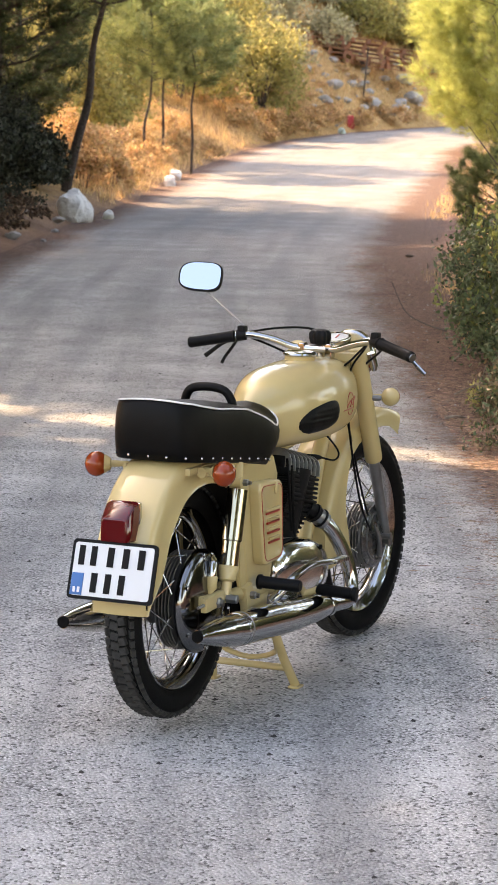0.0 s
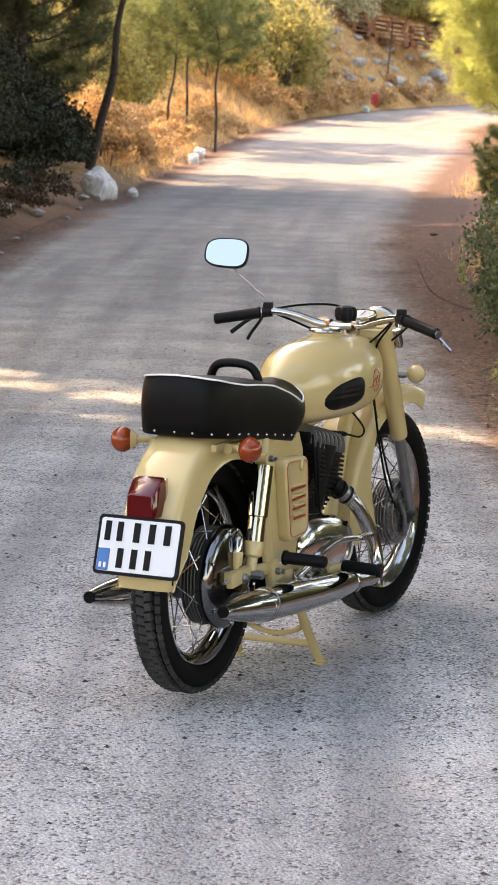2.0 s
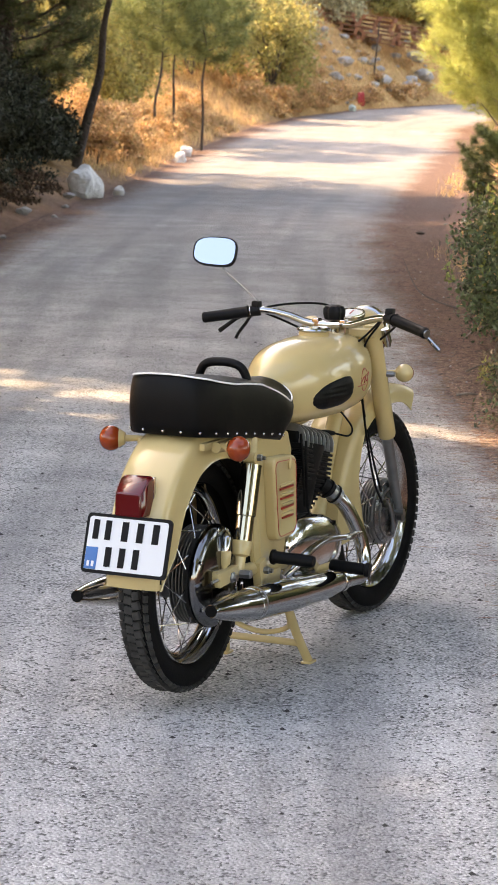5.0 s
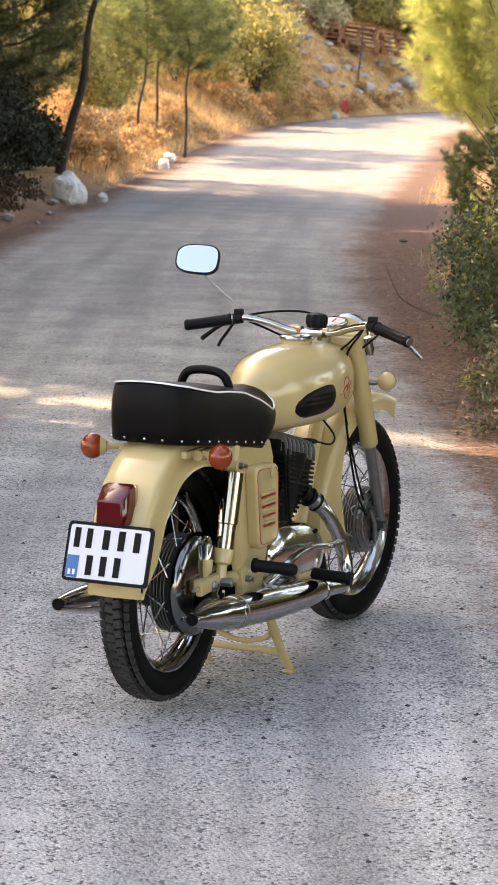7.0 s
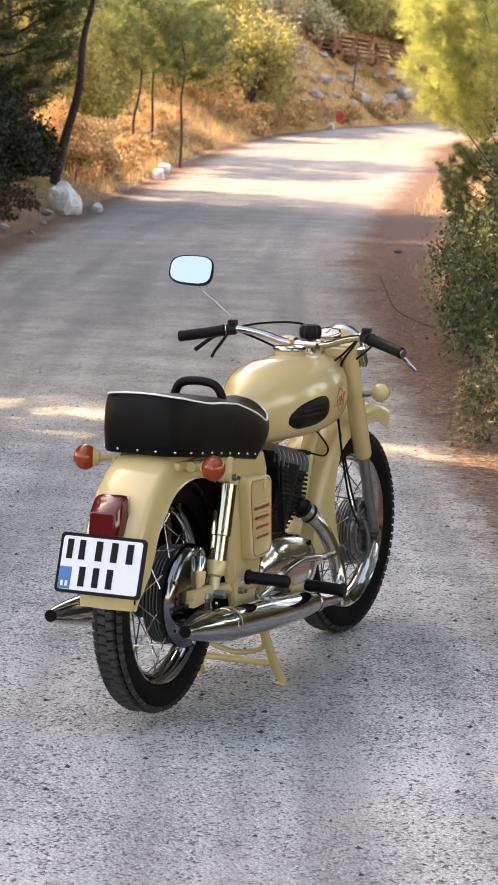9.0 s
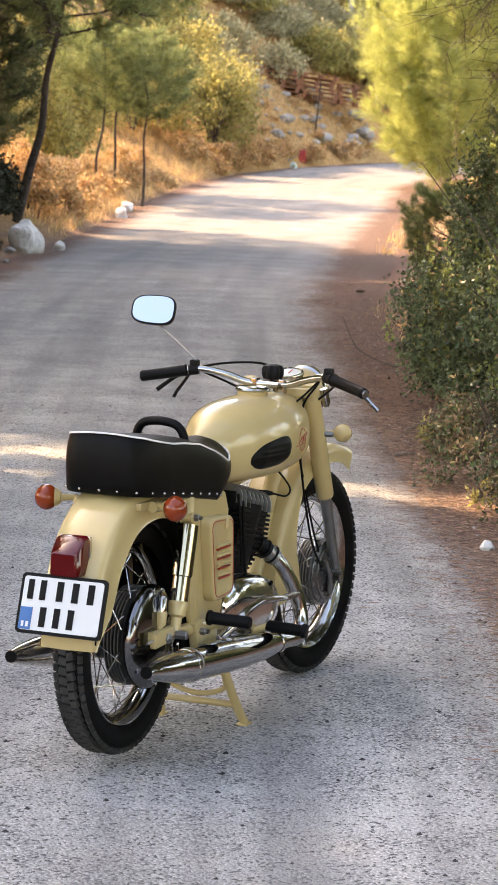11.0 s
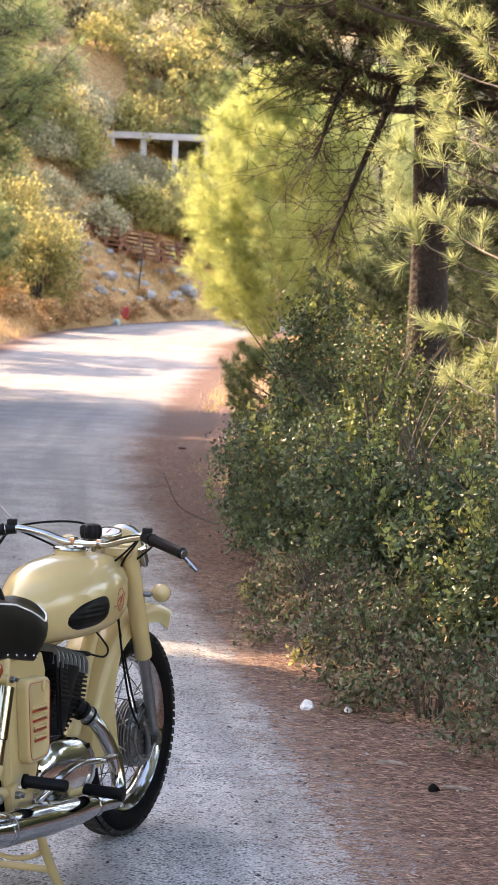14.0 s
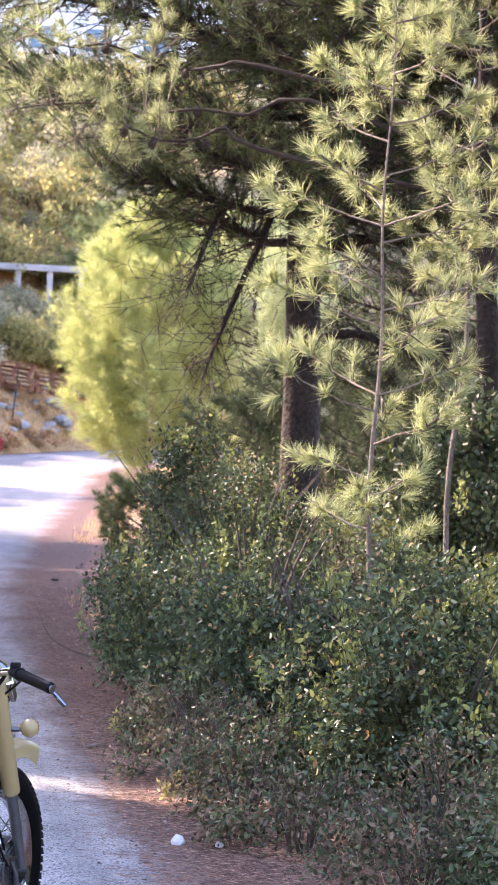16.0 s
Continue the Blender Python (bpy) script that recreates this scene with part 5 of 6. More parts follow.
for sx, a, b in ((-1, bar[2], bar[0]), (1, bar[10], bar[12])):
    a, b = Vector(a), Vector(b)
    d = (b - a).normalized()
    part("grip", tube(B(), [a - d * 0.004, a, a + d * 0.006, b - d * 0.008, b - d * 0.002, b + d * 0.006], [0.016, 0.0205, 0.0175, 0.0165, 0.018, 0.014], 16), RUBBER, bars, "black rubber grip")
    part("end_cap", tube(B(), [b + d * 0.004, b + d * 0.009], [0.0135, 0.0110], 16), STEEL, bars, "grey bar end")
    part("clamp", tube(B(), [a - d * 0.038, a - d * 0.008], 0.0175, 14), BLACK_IRON, bars)
    part("switch", block(B(), (0.026, 0.028, 0.020), Matrix.Translation(a - d * 0.026 + Vector((0, 0, 0.020))), 0.007), BLACK_IRON, bars)
    lev = a + Vector((sx * 0.01, 0.035, -0.006))
    tip = Vector((sx * 0.368, 1.000, 0.905)) if sx > 0 else Vector((-0.345, 0.965, 0.925))
    part("lever", tube(B(), [a - d * 0.025, lev, lev.lerp(tip, 0.5) + Vector((0, 0.012, 0.008)), tip], [0.007, 0.0065, 0.006, 0.0075], 8, 5), CHROME if sx > 0 else BLACK_IRON, bars, "brake lever" if sx > 0 else "dark clutch lever")
part("lever", tube(B(), [(-0.235, 0.965, 0.985), (-0.262, 0.985, 0.955), (-0.285, 0.985, 0.925), (-0.292, 0.975, 0.905)], 0.005, 8, 5), BLACK_IRON, bars)
for x in (-0.045, 0.045):
    part("bar_clamp", block(B(), (0.022, 0.034, 0.046), Matrix.Translation((x, 1.032, 0.955)), 0.007, 3), CHROME, bars)
bm = B()
loops = []
for z, r, amp in ((0, 0.022, 0.0), (0.004, 0.030, 0.05), (0.018, 0.034, 0.08), (0.034, 0.034, 0.08), (0.043, 0.028, 0.06), (0.047, 0.015, 0.0)):
    loops.append([Vector((r * (1 + amp * math.cos(8 * 2 * math.pi * k / 64)) * math.cos(2 * math.pi * k / 64), 1.062 + r * (1 + amp * math.cos(8 * 2 * math.pi * k / 64)) * math.sin(2 * math.pi * k / 64), 0.972 + z)) for k in range(64)])
rings(bm, loops)
part("damper_knob", bm, BLACK_IRON, bike, "black scalloped steering damper knob")
part("damper_stem", tube(B(), [(0, 1.062, 0.93), (0, 1.062, 0.975)], 0.010, 10), CHROME, bike)
# cables
for q in ([(0.195, 0.968, 0.995), (0.160, 1.02, 0.965), (0.105, 1.06, 0.90), (0.085, 1.09, 0.80), (0.080, 1.14, 0.66), (0.078, 1.24, 0.46), (0.085, 1.32, 0.36)],
          [(-0.20, 0.98, 0.99), (-0.13, 1.03, 0.955), (-0.04, 1.09, 0.90), (0.03, 1.13, 0.80), (0.06, 1.10, 0.72)],
          [(0.19, 0.97, 0.99), (0.13, 1.01, 0.94), (0.075, 1.06, 0.90), (0.055, 1.12, 0.86)],
          [(-0.235, 0.97, 0.998), (-0.16, 1.08, 1.012), (-0.07, 1.14, 1.012), (-0.01, 1.16, 0.985)],
          [(0.06, 1.12, 0.80), (0.066, 1.17, 0.68), (0.068, 1.27, 0.50), (0.078, 1.34, 0.37)],
          [(0.235, 0.95, 0.99), (0.21, 1.05, 0.97), (0.15, 1.12, 0.93), (0.08, 1.15, 0.88)]):
    part("cable", tube(B(), q, 0.0036, 8, 8), RUBBER, bars, "black control cable")
# front indicator on its stalk
fi = Vector((0.165, 1.255, 0.800))
ind = part("indicator", ball(B(), 0.029, fi, (1, 1, 1), 24), CREAM, bike, "cream indicator shell")
part("stalk", tube(B(), [fi + Vector((-0.024, 0, -0.002)), fi + Vector((-0.070, -0.01, -0.004))], [0.011, 0.008], 10), CREAM, ind)
part("lens", turned(B(), [(0.026, 0.016), (0.022, 0.026), (0.01, 0.031)], 20, fi, "Y"), AMBER, ind)
part("clamp_bolt", turned(B(), [(0.010, 0), (0.010, 0.02), (0.006, 0.03)], 8, (0.125, 1.20, 0.80), "X"), STEEL, bike)
part("ignition_lock", tube(B(), [(0.135, 1.15, 0.945), (0.142, 1.16, 0.905), (0.142, 1.165, 0.89)], [0.013, 0.013, 0.008], 12), CHROME, bike)
# mirror on its stem
mm = Matrix.Translation((-0.418, 1.085, 1.162)) @ Matrix.Rotation(radians(10), 4, "Z") @ Matrix.Rotation(radians(-24), 4, "X") @ Matrix.Rotation(radians(2), 4, "Y")
def mirror_loop(g, y):
    out = []
    for k in range(48):
        a = 2 * math.pi * k / 48
        c, s = math.cos(a), math.sin(a)
        out.append(mm @ Vector((0.0715 * g * abs(c) ** 0.62 * (1 if c > 0 else -1), y, 0.0485 * g * abs(s) ** 0.62 * (1 if s > 0 else -1) * (1 + 0.08 * c))))
    return out
bm = B()
rings(bm, [mirror_loop(g, y) for g, y in ((0.92, -0.004), (0.98, -0.006), (1.0, 0.0), (0.98, 0.010), (0.80, 0.022), (0.3, 0.026))])
mir = part("mirror", bm, BLACK_IRON, bike, "rounded rear-view mirror in a dark frame")
bm = B()
rings(bm, [mirror_loop(0.93, -0.0045), mirror_loop(0.92, -0.0062)])
part("glass", bm, MIRROR, mir, "mirror glass", smoothing=False)
part("stem", tube(B(), [(-0.395, 1.085, 1.125), (-0.375, 1.07, 1.105), (-0.225, 0.972, 1.030), (-0.218, 0.968, 0.998)], 0.0032, 8, 4), GREY_STEEL, mir, "thin chrome stem")
# ---- right verge: hedge of evergreen shrubs ----
for s, w, r, h, k in ((1.2, 3.9, 1.05, 0.95, 12000), (2.9, 3.25, 1.00, 1.00, 14000), (4.6, 2.75, 1.00, 1.15, 15000), (6.4, 2.48, 1.00, 1.30, 16000), (8.2, 2.36, 1.00, 1.50, 17000), (10.2, 2.50, 1.05, 1.70, 18000),
                      (12.3, 2.70, 1.10, 1.75, 18000), (14.4, 3.05, 1.15, 1.65, 15000), (16.6, 3.40, 1.2, 1.45, 12000), (19.2, 3.55, 1.0, 1.15, 9000)):
    tagged(make_shrub("evergreen_shrub", "dark green evergreen shrub with small glossy leaves on the verge", spot(s, w), r, h, int(k * 2.0), 0.032, LEAF, 14, 150, second=DRY_LEAF, slim=0.55, dry=0.030, lumps=17, shoots=LEAF_TIP, oval=True), group="hedge shrubs")
for s, w, r, h, k in ((2.0, 6.0, 1.8, 1.6, 12000), (5.0, 5.4, 1.7, 1.7, 13000), (8.6, 5.0, 1.8, 1.9, 15000), (12.2, 5.6, 1.8, 1.8, 14000), (16.5, 5.6, 1.8, 1.5, 9000), (19.5, 5.0, 1.5, 1.2, 6000)):
    tagged(make_shrub("evergreen_shrub", "dark green evergreen shrub behind the verge hedge", spot(s, w), r, h, int(k * 1.5), 0.041, LEAF, 8, 150, slim=0.55, lumps=13, shoots=LEAF_TIP, oval=True), group="hedge shrubs")
for s, w, r, h in ((3.7, 1.95, 0.38, 0.36), (4.7, 1.85, 0.42, 0.45), (5.7, 1.75, 0.40, 0.5), (2.7, 2.25, 0.45, 0.4), (6.9, 1.7, 0.3, 0.35), (1.9, 2.6, 0.4, 0.35), (1.3, 2.95, 0.5, 0.5), (0.6, 3.1, 0.55, 0.5), (0.0, 3.5, 0.6, 0.5), (2.3, 2.75, 0.4, 0.5), (3.2, 2.45, 0.4, 0.5)):
    if s < 2.5:
        tagged(make_shrub("evergreen_shrub", "low dark green evergreen shrub at the hedge foot", spot(s, w), r * 1.15, h * 1.35, 7000, 0.032, LEAF, 14, 50, second=LEAF_FOOT, dry=0.12, oval=True), group="hedge shrubs")
    else:
        tagged(make_shrub("dry_shrub", "low half-dry shrub with tan and grey-green leaves at the hedge foot", spot(s, w), r, h * 1.1, 2600, 0.027, LEAF_FOOT, 26, 40, second=LEAF, dry=0.48, oval=True), group="dry shrubs")
tagged(make_shrub("oak_shrub", "tall dark evergreen oak shrub", spot(11.6, 4.75), 1.0, 2.9, 22000, 0.055, LEAF, 7, 150, slim=0.6, lumps=16, oval=True))
make_shrub("weed", "small green weed on the needle litter", spot(5.0, 1.62), 0.14, 0.16, 260, 0.03, LEAF_OLIVE, 4, 8, category="plant")
make_shrub("weed", "small yellow-green weed beside the needle litter", spot(7.2, 1.55), 0.13, 0.18, 240, 0.03, LEAF_OLIVE, 4, 8, category="plant")

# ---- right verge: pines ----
# crown shade is put into the needle colour
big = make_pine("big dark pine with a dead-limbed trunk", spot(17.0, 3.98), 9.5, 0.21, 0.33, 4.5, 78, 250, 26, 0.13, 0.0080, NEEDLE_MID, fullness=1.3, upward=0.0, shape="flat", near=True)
bm = B()
lm = [[(UY * w, -UX * w, z) for w, z in q] for q in (((0.0, 4.85), (-0.35, 4.60), (-0.68, 4.0), (-0.98, 3.25), (-1.1, 2.85)), ((0.0, 4.45), (-0.15, 4.10), (-0.42, 3.40), (-0.76, 2.55), (-0.95, 2.0)),
      ((0.0, 2.4), (0.5, 2.5), (0.9, 2.4), (1.2, 2.5), (1.4, 2.4)), ((0.0, 3.2), (0.6, 3.4), (1.1, 3.4), (1.5, 3.6), (1.8, 3.6)))]
dead_a, dead_b = [], []
for q in lm:
    part("dead_limb", tube(B(), q, [0.048, 0.042, 0.036, 0.026, 0.008], 7, 3), BARK, big, "bare dead limb")
    Q5 = np.array(glide(q, 6))
    for k in range(120):
        p = Q5[RNG.integers(4, len(Q5))]
        e = p + RNG.normal(size=3) * np.array([0.30, 0.30, 0.24]) + np.array([-0.08, 0, -0.12])
        dead_a.append(p), dead_b.append(e)
        for j in range(3):
            f = p + (e - p) * RNG.uniform(0.4, 1.0)
            dead_a.append(f), dead_b.append(f + RNG.normal(size=3) * 0.14)
stuff_part("dead_twiggery", rods("dead_twiggery", np.array(dead_a), np.array(dead_b), 0.0045, 0.0018, BARK), big)

make_pine("slender pale-stemmed pine sapling with bright needle tufts", spot(8.05, 3.0), 4.6, 0.018, 0.20, 0.80, 34, 11, 62, 0.130, 0.0058, NEEDLE_SAP, PALE_BARK, splay=0.5, fullness=1.1, upward=0.2, shape="round", near=True,
          trunk_path=[(0, 0, -0.2), (0.02, 0, 0.6), (-0.01, 0.01, 1.4), (0.03, 0, 2.2), (0.0, 0.02, 3.0), (0.04, 0, 3.8), (0.02, 0, 4.6)])
make_pine("slender pine sapling with bright needle tufts", spot(10.3, 4.05), 5.4, 0.022, 0.45, 1.0, 30, 12, 60, 0.130, 0.0060, NEEDLE_SAP, PALE_BARK, splay=0.5, fullness=1.1, upward=0.2, near=True)
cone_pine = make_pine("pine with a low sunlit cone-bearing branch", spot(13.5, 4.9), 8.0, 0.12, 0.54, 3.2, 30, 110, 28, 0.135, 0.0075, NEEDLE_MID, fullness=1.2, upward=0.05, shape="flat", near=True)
# the sunlit branch with its cones; its lighter needle colour paints the sun
IN = np.array([-UY, UX, 0.0])
for (r0, r1, z0, z1, q) in ((1.6, 3.9, 4.10, 4.00, 0.0), (1.8, 3.7, 4.45, 4.50, 0.5), (2.0, 3.4, 3.80, 3.72, -0.4)):
    a, c = IN * r0 + np.array([0, 0, z0]) + np.array([UX, UY, 0]) * q, IN * r1 + np.array([0, 0, z1]) + np.array([UX, UY, 0]) * q
    k = np.linspace(0, 1, 7)[:, None]
    line = a + (c - a) * k + RNG.normal(size=(7, 3)) * 0.05
    part("branch", tube(B(), [(0.0, 0.0, z0 - 0.4)] + line.tolist(), [0.024, 0.017, 0.014, 0.012, 0.010, 0.008, 0.006, 0.004], 6, 3), TWIG, cone_pine)
    root = line[RNG.integers(3, 7, 44)]
    tip = root + RNG.normal(size=(44, 3)) * np.array([0.22, 0.22, 0.20]) + np.array([0, 0, 0.10])
    stuff_part("twiggery", rods("twiggery", root, tip, 0.006, 0.004, PALE_BARK), cone_pine)
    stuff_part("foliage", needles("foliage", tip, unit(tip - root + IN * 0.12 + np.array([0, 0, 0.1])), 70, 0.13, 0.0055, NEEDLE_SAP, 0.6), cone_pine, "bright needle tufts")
    for j in range(3):
        p = Vector(line[2 + j]) + Vector((RNG.normal() * 0.05, RNG.normal() * 0.05, -0.04))
        bm = B()
        loops = []
        for i2 in range(9):
            u = i2 / 8
            rr = 0.030 * math.sin(math.pi * min(0.98, 0.08 + 0.92 * u)) ** 0.7
            loops.append([p + Vector((rr * (1 + 0.25 * ((m2 + i2) % 2)) * math.cos(m2 * math.pi / 6), rr * (1 + 0.25 * ((m2 + i2) % 2)) * math.sin(m2 * math.pi / 6), -0.04 + 0.08 * u)) for m2 in range(12)])
        rings(bm, loops)
        part("cone", bm, CONE, cone_pine, "dark brown pine cone", smoothing=False)
make_pine("small dark pine seedling at the verge", spot(20.6, 2.95), 1.15, 0.018, 0.03, 0.62, 40, 30, 50, 0.09, 0.0038, NEEDLE, upward=0.4)
make_pine("bright yellow-green young pine in full sun", spot(61.5, 6.82) - Vector((0, 0, 0.1)), 7.5, 0.05, 0.0, 2.45, 130, 130, 13, 0.28, 0.0135, NEEDLE_LIGHT, PALE_BARK, fullness=1.2, upward=0.42, shape="full", twigs=False, splay=0.45)
make_pine("pale green pine beyond the bend", spot(66, 10.5), 7.5, 0.12, 0.03, 2.8, 60, 150, 12, 0.25, 0.02, NEEDLE_SAP, fullness=1.1, upward=0.3, twigs=False)
for s, w, h, sp in ((25.5, 4.7, 2.0, 1.1), (27.5, 5.7, 2.5, 1.3), (31.5, 7.0, 2.9, 1.5), (36, 8.6, 3.4, 1.7), (22.5, 5.8, 2.2, 1.2), (29, 8.0, 3.8, 1.7)):
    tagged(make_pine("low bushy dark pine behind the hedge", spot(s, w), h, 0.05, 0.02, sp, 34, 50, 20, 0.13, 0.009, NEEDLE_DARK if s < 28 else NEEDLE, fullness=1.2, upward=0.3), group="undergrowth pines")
# needles darkened in colour, as these crowns should look shaded
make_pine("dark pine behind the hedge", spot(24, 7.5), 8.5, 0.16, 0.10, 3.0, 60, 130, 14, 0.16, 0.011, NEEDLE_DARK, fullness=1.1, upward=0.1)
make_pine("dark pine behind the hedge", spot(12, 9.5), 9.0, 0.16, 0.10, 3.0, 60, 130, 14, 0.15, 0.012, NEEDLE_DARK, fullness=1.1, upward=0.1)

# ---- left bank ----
# lighter needle colour puts sunlight into this crown
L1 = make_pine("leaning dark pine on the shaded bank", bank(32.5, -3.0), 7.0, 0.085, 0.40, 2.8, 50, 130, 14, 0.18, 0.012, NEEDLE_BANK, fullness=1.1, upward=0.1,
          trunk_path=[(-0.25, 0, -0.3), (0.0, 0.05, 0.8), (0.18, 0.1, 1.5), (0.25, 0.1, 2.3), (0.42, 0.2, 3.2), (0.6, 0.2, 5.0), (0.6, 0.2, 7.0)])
make_pine("thick-trunked pine on the bank", bank(35.0, -4.4), 8.0, 0.20, 0.34, 3.0, 50, 130, 12, 0.2, 0.014, NEEDLE, fullness=1.1, upward=0.1)
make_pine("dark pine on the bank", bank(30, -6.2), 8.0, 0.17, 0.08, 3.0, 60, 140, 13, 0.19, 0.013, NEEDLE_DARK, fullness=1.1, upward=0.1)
# light needle colour stands in for sun on this pine
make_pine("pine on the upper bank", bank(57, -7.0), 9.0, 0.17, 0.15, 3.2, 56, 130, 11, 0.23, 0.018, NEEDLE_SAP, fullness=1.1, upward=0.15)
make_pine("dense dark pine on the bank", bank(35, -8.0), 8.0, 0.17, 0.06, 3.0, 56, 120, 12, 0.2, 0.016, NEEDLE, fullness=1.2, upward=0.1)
# the bank's shade is painted into these darker needles
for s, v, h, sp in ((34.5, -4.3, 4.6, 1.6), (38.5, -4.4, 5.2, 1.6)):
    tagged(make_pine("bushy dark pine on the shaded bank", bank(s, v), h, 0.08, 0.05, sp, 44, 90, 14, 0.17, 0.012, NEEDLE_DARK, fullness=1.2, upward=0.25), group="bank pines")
for s, w, h in ((46, -2.75, 3.4), (47, -2.15, 3.6), (48.5, -1.7 - 1.0, 3.5)):
    tagged(make_pine("young pine with a bare straight stem on the bank", bank(s, w - 0.3), h, 0.035, 0.48, 1.3, 26, 60, 12, 0.2, 0.014, NEEDLE, fullness=1.2, upward=0.2, twigs=False), group="young pines")
for s, w, r, h in ((44.5, -5.0, 1.3, 2.6), (50.5, -4.8, 1.5, 3.0), (55, -4.6, 1.5, 3.0), (69.5, -3.3, 1.4, 3.0), (66, -4.4, 1.6, 3.2), (62, -5.6, 1.9, 3.6), (73, -4.6, 1.6, 2.6)):
    tagged(make_shrub("olive_shrub", "tall olive-yellow shrub on the sunny bank", bank(s, w), r, h, 9000, 0.13, LEAF_OLIVE, 7, 60), group="bank shrubs")
# leaf colour itself is darkened for the bank's deep shade
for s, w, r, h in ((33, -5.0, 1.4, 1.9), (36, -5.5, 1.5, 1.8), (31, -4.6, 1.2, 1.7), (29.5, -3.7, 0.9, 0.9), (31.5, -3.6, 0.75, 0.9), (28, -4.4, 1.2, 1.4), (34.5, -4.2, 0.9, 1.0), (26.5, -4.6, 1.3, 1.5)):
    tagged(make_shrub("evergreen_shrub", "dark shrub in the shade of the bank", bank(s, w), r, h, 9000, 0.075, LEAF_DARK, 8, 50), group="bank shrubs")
for s, w, r, h in ((36.5, -2.9, 0.5, 0.6), (37.4, -3.3, 0.6, 0.95), (34.6, -3.1, 0.5, 0.7), (39.5, -3.9, 0.8, 1.1), (38, -3.3, 0.6, 0.75), (40, -2.95, 0.5, 0.55), (42.5, -3.5, 0.7, 0.7), (45, -3.0, 0.6, 0.5), (48, -3.4, 0.7, 0.6), (51, -3.0, 0.6, 0.6), (54, -2.8, 0.6, 0.5), (58, -3.6, 0.7, 0.6)):
    tagged(make_shrub("dry_shrub", "dry orange-tan shrub on the sunlit bank", bank(s, w), r, h, 2600, 0.075, DRY_LEAF, 8, 26), group="dry bank shrubs")
# every other one takes the shade-darkened leaf colour
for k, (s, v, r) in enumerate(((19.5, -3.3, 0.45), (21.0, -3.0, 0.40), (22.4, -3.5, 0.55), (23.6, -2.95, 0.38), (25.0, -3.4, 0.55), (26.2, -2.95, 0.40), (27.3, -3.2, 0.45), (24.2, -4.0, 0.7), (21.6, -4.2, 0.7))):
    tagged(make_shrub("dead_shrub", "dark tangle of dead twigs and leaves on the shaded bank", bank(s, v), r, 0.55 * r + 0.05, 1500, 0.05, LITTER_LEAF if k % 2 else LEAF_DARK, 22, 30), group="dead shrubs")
for k in range(16):
    s, v = 17.5 + (k * 3.37) % 10.5, -2.35 - (k * 0.53) % 1.3
    tagged(stone("verge_rock", "small grey rock on the shaded verge", bank(s, v), 0.035 + 0.055 * ((k * 0.618) % 1), GREY_ROCK, 130 + k, squash=(1, 0.8, 0.55)), group="verge rocks")
for s, w, z, k in ((28.6, -2.55, 0.30, 1), (29.6, -2.25, 0.09, 5), (41.5, -2.42, 0.14, 3), (44.0, -2.5, 0.16, 7)):
    stone("limestone_rock", "rough white limestone rock at the road edge", bank(s, w), z, ROCK, k, squash=(0.8, 0.7, 0.95))
stone("pebble", "small white pebble on the needle litter", spot(3.85, 1.45), 0.036, ROCK, 4, "pebble")
stone("pebble", "small white pebble on the needle litter", spot(3.80, 1.62), 0.020, ROCK, 6, "pebble")
stone("pebble", "small white pebble by the hedge foot", spot(2.02, 1.95), 0.020, ROCK, 8, "pebble")
tagged(part("fallen_twig", tube(B(), [spot(12.48, 1.73) + Vector((0, 0, 0.01)), spot(12.80, 1.60) + Vector((0, 0, 0.03)), spot(13.0, 1.45) + Vector((0, 0, 0.11)), spot(13.3, 1.35) + Vector((0, 0, 0.33))], [0.009, 0.008, 0.006, 0.003], 6, 4), TWIG), "thin dry fallen twig on the litter", "twig")
for pts, r in (([(4.03, 2.23, 0.10), (4.08, 2.32, 0.13), (4.14, 2.41, 0.12)], 0.010), ([(2.61, 1.58, 0.010), (2.58, 1.63, 0.016), (2.55, 1.68, 0.012)], 0.009), ([(2.14, 1.75, 0.010), (2.12, 1.80, 0.014), (2.10, 1.85, 0.008)], 0.008),
               ([(5.90, 1.42, 0.010), (5.94, 1.47, 0.022), (6.00, 1.52, 0.010)], 0.008), ([(7.0, 1.30, 0.012), (7.02, 1.36, 0.02), (7.06, 1.42, 0.01)], 0.008), ([(6.4, 1.75, 0.02), (6.7, 1.70, 0.10), (7.1, 1.72, 0.16)], 0.005), ([(8.2, 1.45, 0.01), (8.5, 1.62, 0.05), (8.9, 1.7, 0.12)], 0.005), ([(10.2, 1.6, 0.01), (10.6, 1.72, 0.06), (11.2, 1.75, 0.10)], 0.006)):
    tagged(part("fallen_stick", tube(B(), [spot(s, w) + Vector((0, 0, z)) for s, w, z in pts], [r, r * 0.9, r * 0.5], 6, 4), PALE_BARK), "short pale dry stick lying on the needle litter", "stick")
stone("dark_clod", "dark bark clod lying on the needle litter", spot(2.10, 1.71), 0.022, DARK, 12, "clod")
clod = tagged(part("dark_clod", ball(B(), 0.038, (0, 0, 0), (1.4, 1, 0.5), 10), CONE), "dark clod lying on the road edge", "clod")
clod.location = spot(22.0, 2.05) + Vector((0, 0, 0.02))

